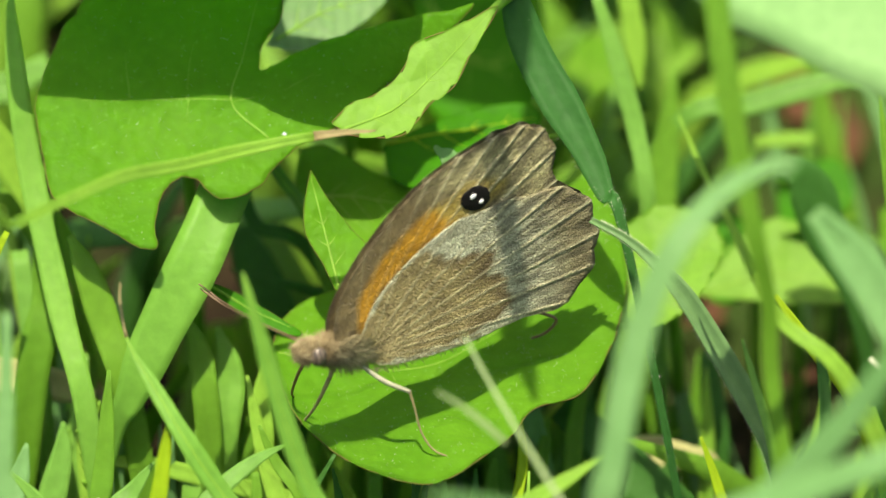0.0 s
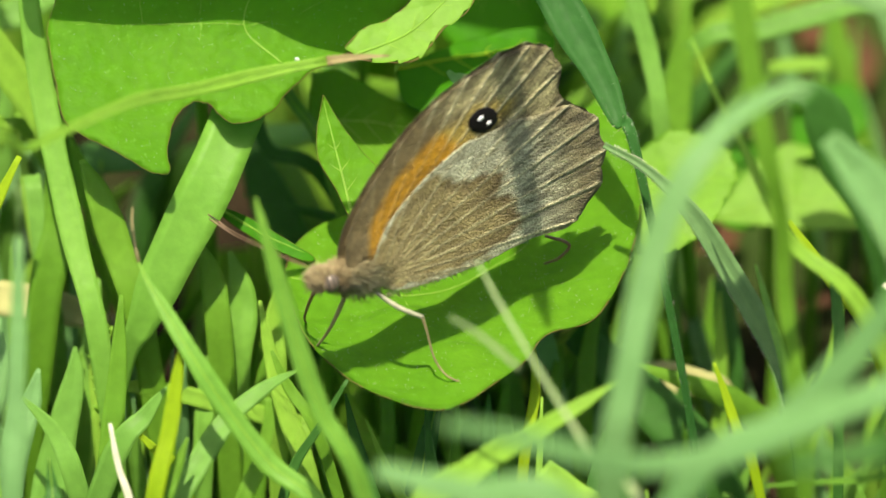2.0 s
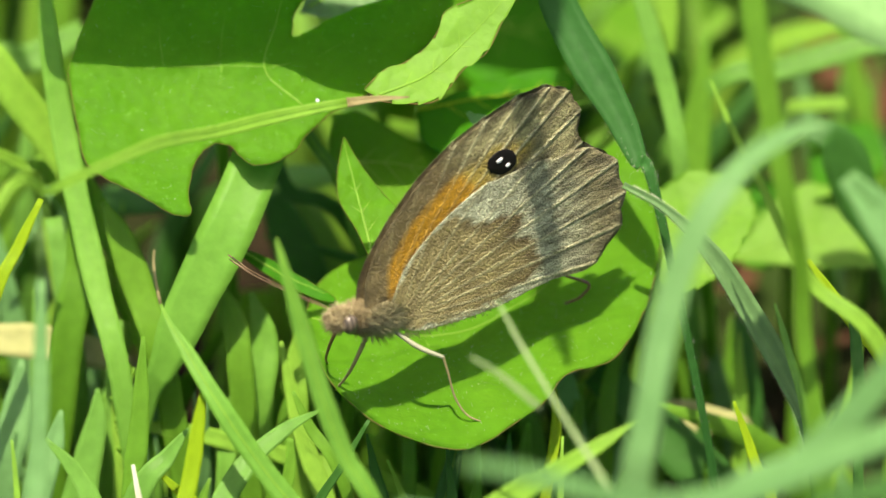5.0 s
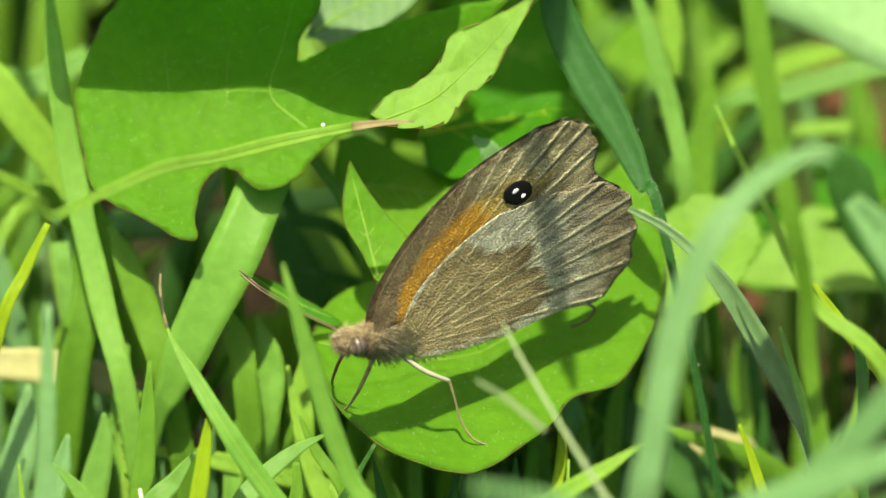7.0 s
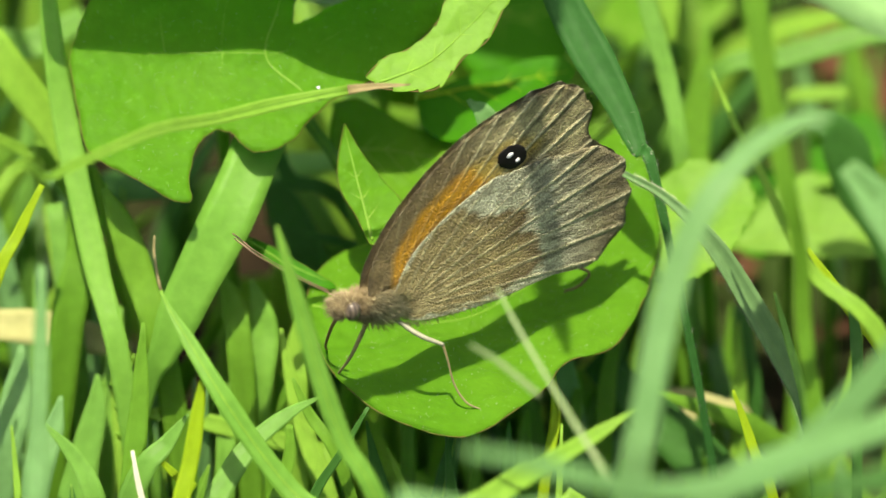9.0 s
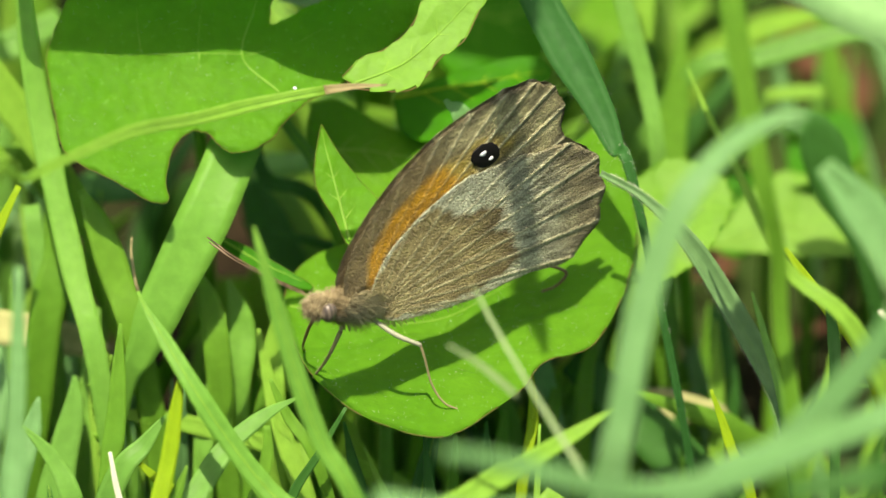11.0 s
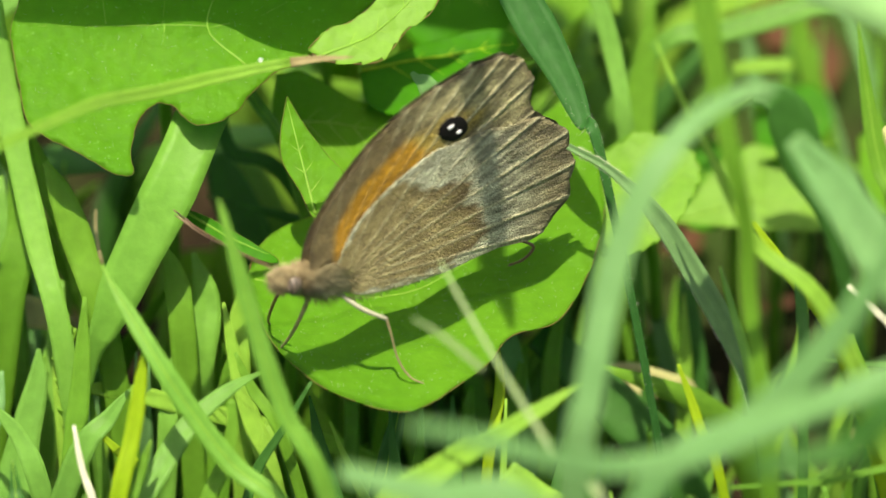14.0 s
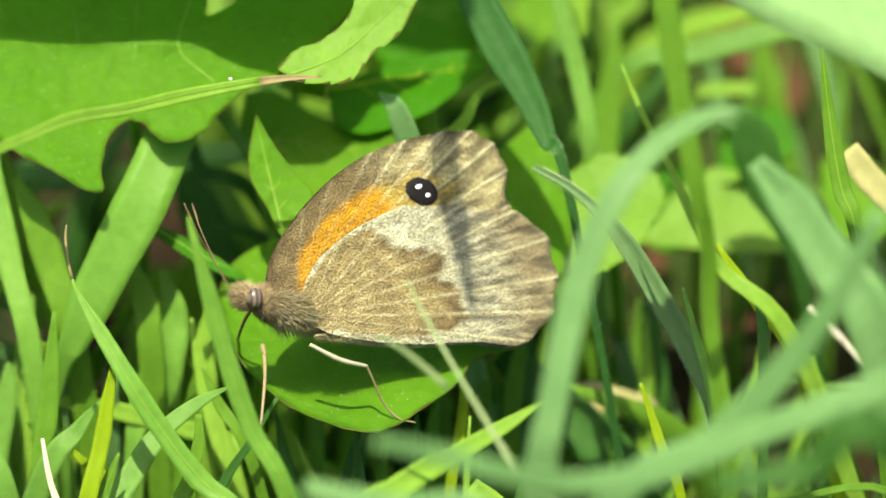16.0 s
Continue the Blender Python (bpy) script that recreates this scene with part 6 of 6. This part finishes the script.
blade([(15.6, -2.3, 24.5), (14.4, -5.8, 19.5), (12.2, -11.2, 11.8)], [0.19, 1.6, 2], GRASS_DARK_SHADE, "green grass shoot among the others", twist=25)
blade([(10.4, -5.4, 30.5), (10.2, -8.9, 25.5), (9.8, -14.3, 17.9)], [0.19, 0.6, 0.75], GRASS_PALE, "green grass shoot among the others", twist=16)
blade([(3.3, -0.7, 23.5), (2.6, -4.2, 18.5), (1.5, -9.6, 10.8)], [0.19, 0.98, 1.2], GRASS_PALE, "green grass shoot among the others", twist=5)
blade([(-28.9, 29.2, 29), (-29, 25.6, 23.9), (-29.2, 20.1, 16)], [0.19, 0.75, 0.93], GRASS_SOFT, "green grass shoot among the others", twist=-7)
blade([(-26.9, 30.4, 29.1), (-26.7, 26.8, 23.9), (-26.4, 21.2, 16)], [0.19, 0.92, 1.1], GRASS, "green grass shoot among the others", twist=32)
blade([(-28, 34.7, 25.2), (-28.1, 31, 20), (-28.2, 25.4, 12)], [0.19, 0.77, 0.96], GRASS, "green grass shoot among the others", twist=-4)
blade([(-33.6, 25.4, 35.3), (-32.6, 21.9, 30.2), (-30.7, 16.4, 22.4)], [0.19, 1.3, 1.6], GRASS_PALE, "green grass shoot among the others", twist=28)
blade([(-34.3, 23.2, 25.2), (-33.9, 19.6, 20), (-33.1, 14, 12.1)], [0.19, 1.2, 1.5], GRASS, "green grass shoot among the others", twist=-11)
blade([(-38.9, 32.7, 28), (-38.7, 29, 22.9), (-38.4, 23.5, 14.9)], [0.19, 0.93, 1.2], GRASS_SOFT, "green grass shoot among the others", twist=-10)
blade([(-32.1, 39.1, 27.4), (-35.2, 35.5, 22.2), (-41.1, 29.9, 14.2)], [0.2, 0.77, 0.97], GRASS_SOFT, "green grass shoot among the others", twist=3)
blade([(-39.9, 34.2, 32.3), (-38.5, 30.6, 27.1), (-36, 25, 19.2)], [0.19, 1.7, 2.1], GRASS_SOFT, "green grass shoot among the others", twist=26)
# Unseen blade, placed towards the sun so its shadow bands the wing.
blade([(1.9, -21.4, 131.2), (0.5, -16.5, 136.6), (-0.8, -11.0, 142.8), (0.6, 4.4, 163.3), (7.1, 34.0, 171.3), (4.7, 69.5, 138.3), (-12.9, 77.9, 53.3)], [0.43, 2.02, 2.45, 2.74, 3.17, 3.02, 2.88], GRASS, "added tall grass blade out of view, shading the wing")

blade([(-27.0, 8.2, 28.4), (-26.7, 5.8, 24.9), (-26.0, 2.3, 19.8)], [0.3, 1.2, 1.6], GRASS_PALE, "pale soft grass blade in the turf")
blade([(-31.4, 4.2, 26.1), (-32.1, 2.5, 23.7), (-33.3, 0.1, 20.2)], [0.3, 1.8, 2.4], GRASS_SOFT, "soft bluish grass blade in the turf")
blade([(-23.0, 6.9, 22.9), (-21.6, 5.2, 20.6), (-20.6, 3.0, 17.5)], [0.3, 1.4, 1.8], GRASS_PALE, "pale grass blade in the turf")
blade([(-16.3, 7.7, 27.6), (-17.3, 5.2, 24.1), (-17.7, 2.3, 19.8)], [0.4, 1.6, 1.8], GRASS_EVEN, "green grass blade in the turf")
blade([(-8.2, 1.7, 26.1), (-8.7, 0.4, 24.1), (-9.6, -1.8, 21.0)], [0.3, 1.2, 1.4], GRASS_PALE, "pale grass blade below the leaf")
blade([(12.2, 10.4, 24.5), (11.7, 8.5, 21.8), (10.8, 6.0, 18.2)], [0.3, 1.2, 1.4], GRASS, "green grass blade below the leaf")
blade([(15.6, 15.0, 25.9), (14.6, 12.8, 22.7), (14.2, 9.8, 18.4)], [0.3, 1.4, 1.6], GRASS, "green grass blade below the leaf")

blade([(13.0, 20.1, 46.7), (11.6, 19.9, 46.4), (10.5, 19.2, 45.4), (9.9, 18.3, 44.2), (8.7, 17.5, 43.0), (6.8, 15.9, 40.6)], [0.2, 0.6, 0.8, 1.0, 1.2, 1.2], GRASS_PALE, "pale curled leaf tip behind the wing", fold=0.5)

blade([(-18.4, 10.4, 35.0), (-17.0, 8.5, 32.3), (-16.3, 5.5, 28.0)], [0.4, 2.0, 2.2], GRASS, "soft green grass blade beside the broad one")
blade([(-15.6, 11.5, 33.1), (-14.5, 9.1, 29.6), (-14.9, 5.8, 24.9)], [0.4, 2.4, 2.4], GRASS_EVEN, "soft green grass blade low in the turf")
blade([(-11.1, 9.6, 32.1), (-11.8, 7.2, 28.6), (-11.6, 4.4, 24.7)], [0.3, 1.7, 1.8], GRASS_PALE, "pale grass blade low in the turf")
blade([(-34.9, 9.9, 27.2), (-35.3, 7.4, 23.7), (-36.3, 4.7, 19.8)], [0.4, 2.6, 2.8], GRASS_SOFT, "soft bluish grass blade low in the turf")
blade([(-26.6, 12.6, 29.4), (-27.1, 9.6, 25.1), (-27.8, 6.0, 20.0)], [0.4, 1.8, 2.0], GRASS_EVEN, "soft green grass blade low in the turf")


def lower_grass(count, xs, ys, zs, seed):
    """Fresh shoots that stand in the sunlit turf in front of the leaves."""
    rnd = random.Random(seed)
    for _ in range(count):
        x, y, z = rnd.uniform(*xs), rnd.uniform(*ys), rnd.uniform(*zs)
        lean, w = rnd.gauss(0, 2.2), rnd.uniform(0.7, 1.7)
        blade([(x, y, z), (x + lean * 0.6, y - 1.6, z * 0.68), (x + lean, y - 2.4, z * 0.35)], [0.18, w, w * 1.15],
              rnd.choice((GRASS_PALE, GRASS_EVEN, GRASS_SOFT, GRASS)), "fresh green grass shoot in the sunlit turf", twist=rnd.uniform(-35, 35), rib=False)


lower_grass(46, (-40, -8), (3, 14), (13, 27), 71)
lower_grass(12, (6, 20), (-4, 6), (10, 20), 72)
lower_grass(14, (22, 46), (2, 16), (8, 20), 73)

# ---- small things ----
def seed_head(points, spread, count, label):
    """A grass flower head: a stem with small spikelets in two ranks."""
    rnd = random.Random(21)
    ob = new("grass_panicle")
    base = Vector(points[-1]) * MM
    ob.location = base
    line = catmull([np.array(q) - np.array(points[-1]) for q in points], 40)
    part("stem", mesh_of("stem", *tube_data(line, [0.16 + 0.14 * i / 40 for i in range(41)], 6), GRASS), ob)
    husk = ellipsoid("spikelet", (0, 0, 0), (0.26, 0.26, 0.85), GRASS_PALE, None, 8, 6, 0.15)
    for i in range(count):
        q = line[1 + int(i * 22 / count)]
        side = 1 if i % 2 else -1
        sp = part("spikelet", husk, ob)
        sp.matrix_local = Matrix.Translation((Vector(q) + Vector((side * spread * rnd.uniform(0.4, 1.6), rnd.uniform(-0.4, 0.4), 0.6))) * MM) @ pose(0, 0, 0, rnd.uniform(-25, 25), side * rnd.uniform(10, 35), 0)
    return tagged(ob, label, "grass")


seed_head([(-26.6, 6.5, 29.4), (-26.1, 4.4, 26.5), (-25.9, 1.2, 23.6), (-25.4, -1.8, 21), (-21.0, 6.0, -1.0)], 0.55, 24, "green grass flower head with small spikelets")

bead = new("dew_drop", ellipsoid("dew_drop", (0, 0, 0), (0.15, 0.12, 0.12), PUPIL, None, 14, 10))
bead.location = Vector((-9.8, 1.35, 59.45)) * MM
tagged(bead, "tiny white bead of moisture on a blade", "drop")


# ---- turf behind and around ----
def turf(name, area, count, height, width, mats, seed, keep, label):
    """Uncounted grass, one mesh for each colour."""
    rnd = random.Random(seed)
    sets = [([], [], []) for _ in mats]
    made = 0
    while made < count:
        x, y = rnd.uniform(area[0], area[1]), rnd.uniform(area[2], area[3])
        made += 1
        h = rnd.uniform(*height)
        a = rnd.uniform(0, 2 * math.pi)
        bend = h * rnd.uniform(0.1, 0.9)
        if not keep(x, y, h, rnd):
            continue
        top = np.array([x + bend * math.cos(a), y + bend * math.sin(a), h])
        midp = np.array([x + 0.25 * bend * math.cos(a), y + 0.25 * bend * math.sin(a), h * 0.62])
        line = catmull([top, midp, np.array([x, y, -1.5])], 6)
        w = rnd.uniform(*width)
        wide = [w * math.sin(0.12 + 1.9 * i / 6) ** 0.8 for i in range(7)]
        wide[0] = 0.15
        v, f, uv = strip_data(line, wide, 0.12, 0.2, rnd.uniform(-70, 70), seed=rnd.random(), across=(-1.0, 0.0, 1.0))
        k = rnd.randrange(len(mats))
        o = len(sets[k][0])
        sets[k][0].extend(v)
        sets[k][1].extend(tuple(o + i for i in g) for g in f)
        sets[k][2].extend(uv)
    for (v, f, uv), mat in zip(sets, mats):
        if v:
            tagged(new(name, mesh_of(name, v, f, mat, uv)), label, "grass", kind="stuff")


turf("undergrowth", (-75, 75, -15, 150), 1000, (10, 36), (1.8, 4.4), (GRASS, GRASS_DARK_SHADE, GRASS_PALE, GRASS_BLUE), 11, lambda x, y, h, r: h < 13 + 1.3 * y and not (27 < x < 50 and 35 < y < 110) and not (14 < x < 32 and -12 < y < 44 and h > 13) and not (-24 < x < -8 and 10 < y < 70 and h > 5) and not (-34 < x < -16 and 50 < y < 90) and not (22 < x < 46 and 18 < y < 56 and h > 8), "short tangled grass close to the soil")
MEADOW = (GRASS, GRASS_BLUE, GRASS_DARK_SHADE, GRASS_PALE)
turf("meadow", (-420, 420, 150, 650), 1200, (30, 85), (2, 4.5), MEADOW, 12, lambda x, y, h, r: True, "meadow grass around the clearing of leaves")
turf("meadow", (-420, 420, -420, 150), 1400, (20, 60), (2, 4.5), MEADOW, 13, lambda x, y, h, r: abs(x) > 85, "meadow grass around the clearing of leaves")
turf("meadow", (-1900, 1900, -1900, 2300), 3200, (40, 130), (5, 11), MEADOW, 14, lambda x, y, h, r: not (abs(x) < 420 and -420 < y < 650) and math.hypot(x, y + 740) > 260, "meadow grass stretching away")


# ---- what moves ----
def motions():
    walk(thorax, [
        (0, mm(-0.14, -5.17, 9.04, 85.1, 3.2, 34.5)),
        (0.5, mm(-0.15, -5.18, 9.03, 85.8, 3.5, 35.0)),
        (1, mm(-0.14, -5.17, 9.04, 85.7, 3.3, 35.0)),
        (1.5, mm(-0.16, -5.18, 9.02, 85.3, 2.2, 36.1)),
        (2, mm(-0.18, -5.19, 9.00, 84.7, 2.3, 36.3)),
        (2.5, mm(-0.20, -5.21, 8.99, 84.8, 2.3, 37.2)),
        (3, mm(-0.17, -5.19, 9.01, 84.4, 2.0, 36.0)),
        (5.5, mm(-0.37, -5.22, 8.97, 84.7, 2.3, 35.5)),
        (6, mm(-0.33, -5.24, 8.94, 84.4, 2.0, 35.0)),
        (6.5, mm(-0.35, -5.25, 8.92, 86.6, 4.3, 34.3)),
        (7, mm(-0.20, -5.22, 8.97, 87.2, 4.5, 34.8)),
        (7.5, mm(-0.36, -5.27, 8.89, 87.2, 5.4, 33.8)),
        (8, mm(-0.20, -5.24, 8.94, 88.0, 5.1, 34.1)),
        (8.5, mm(-0.14, -5.23, 8.95, 88.1, 4.9, 34.6)),
        (9, mm(-0.20, -5.24, 8.93, 87.5, 4.3, 35.2)),
        (11.5, mm(-0.30, -5.26, 8.91, 86.8, 3.8, 35.6)),
        (12, mm(-0.27, -5.23, 8.95, 86.8, 4.9, 34.3)),
        (12.5, mm(-0.36, -5.27, 8.89, 85.9, 3.8, 34.8)),
        (13, mm(-0.33, -5.27, 8.89, 85.9, 3.6, 34.7)),
        (13.5, mm(-0.23, -5.28, 8.88, 85.9, 3.6, 34.5)),
        (14, mm(-0.25, -5.27, 8.89, 86.4, 3.8, 34.9)),
        (14.5, mm(-0.47, -5.24, 8.93, 84.0, 2.5, 34.5)),
        (15, mm(-0.58, -5.27, 8.90, 80.6, 3.3, 29.9)),
        (15.2, mm(-0.58, -5.27, 8.90, 80.6, 3.3, 29.9)),
        (15.4, mm(-1.60, -5.14, 9.09, 91.5, -4.4, 34.8)),
        (15.5, mm(-1.60, -5.14, 9.09, 89.6, -4.4, 32.7)),
        (15.8, mm(-0.50, -5.16, 9.05, 87.6, 2.5, 33.5)),
        (15.9, mm(-0.60, -5.70, 8.20, 56.0, 14.0, 22.0)),
        (16, mm(-0.41, -5.92, 7.86, 48.1, 15.4, 20.6)),
    ])
    for ob, base in ((perch, perch.location.copy()), (butterfly, butterfly.location.copy())):
        turn = ob.rotation_euler.to_quaternion().to_matrix().to_4x4() if ob is butterfly else perch.matrix_world.to_3x3().to_4x4()
        walk(ob, [(t, Matrix.Translation(base + Vector((dx, dy, dz)) * MM) @ turn) for t, dx, dy, dz in
                  ((0, 0, 0, 0), (7, 0, 0, 0), (14.5, 0, 0, 0), (15, 0.42, -0.1, -0.3), (15.5, 0.4, 0, -0.05), (16, 0.2, -0.2, -0.3))])
    for ob, rows in ((arching_blade, ((0, 0), (3, -0.1), (5.5, -0.25), (6.5, 0), (9, 0.05), (11.5, -0.35), (12, -0.6), (12.5, 0), (13.5, -0.4), (14.5, 0), (16, -0.15))),
                     (front_stem, ((0, -0.15), (1, 0.1), (3, -0.1), (5.5, -0.15), (7, 0), (7.5, 0.12), (9, 0), (12, 0.1), (14.5, 0), (15, 0.25), (16, 0.1)))):
        foot = ob.location.copy()
        walk(ob, [(t, Matrix.Translation(foot) @ pose(0, 0, 0, a)) for t, a in rows])
    for ob, hip, foot, new_hip, new_foot in ((front_leg, (-1.73, -5.33, 7.96), (-4.39, -2.82, 0.19), (-3.11, -8.12, 6.61), (-3.12, -16.05, 4.73)),
                                             (middle_leg, (0.04, -5.17, 8.19), (7.86, -7.14, -0.02), (0.75, -7.89, 6.63), (7.92, -8.43, 0.70))):
        turn = (Vector(foot) - Vector(hip)).rotation_difference(Vector(new_foot) - Vector(new_hip)).to_matrix().to_4x4()
        step = Matrix.Translation(Vector(new_hip) * MM) @ turn @ Matrix.Translation(-Vector(hip) * MM)
        walk(ob, [(0, Matrix.Identity(4)), (15.5, Matrix.Identity(4)), (15.7, step), (16, step)])
    a = Vector((-3.61, 1.11, -2.58))
    for ob, dz in ((antenna, 0.4), (antenna_far, -0.5)):
        rest = (Vector((-7.74, 3.3, -12.33)) if ob is antenna else Vector((-7.12, 2.96, -13.07))) - a
        up = (Vector((-9.62, 10.07, 1.22)) if ob is antenna else Vector((-6.73, 12.36, -3.74))) - Vector((-3.83, 1.71, 0.01))
        def aim(v):
            return Matrix.Translation((a + Vector((0, 0, dz))) * MM) @ v.to_track_quat("X", "Z").to_matrix().to_4x4()
        walk(ob, [(0, aim(rest)), (14.5, aim(rest)), (15.0, aim(rest * 0.6 + up * 0.4)), (15.5, aim(rest * 0.45 + up * 0.55)), (16, aim(up))])


motions()
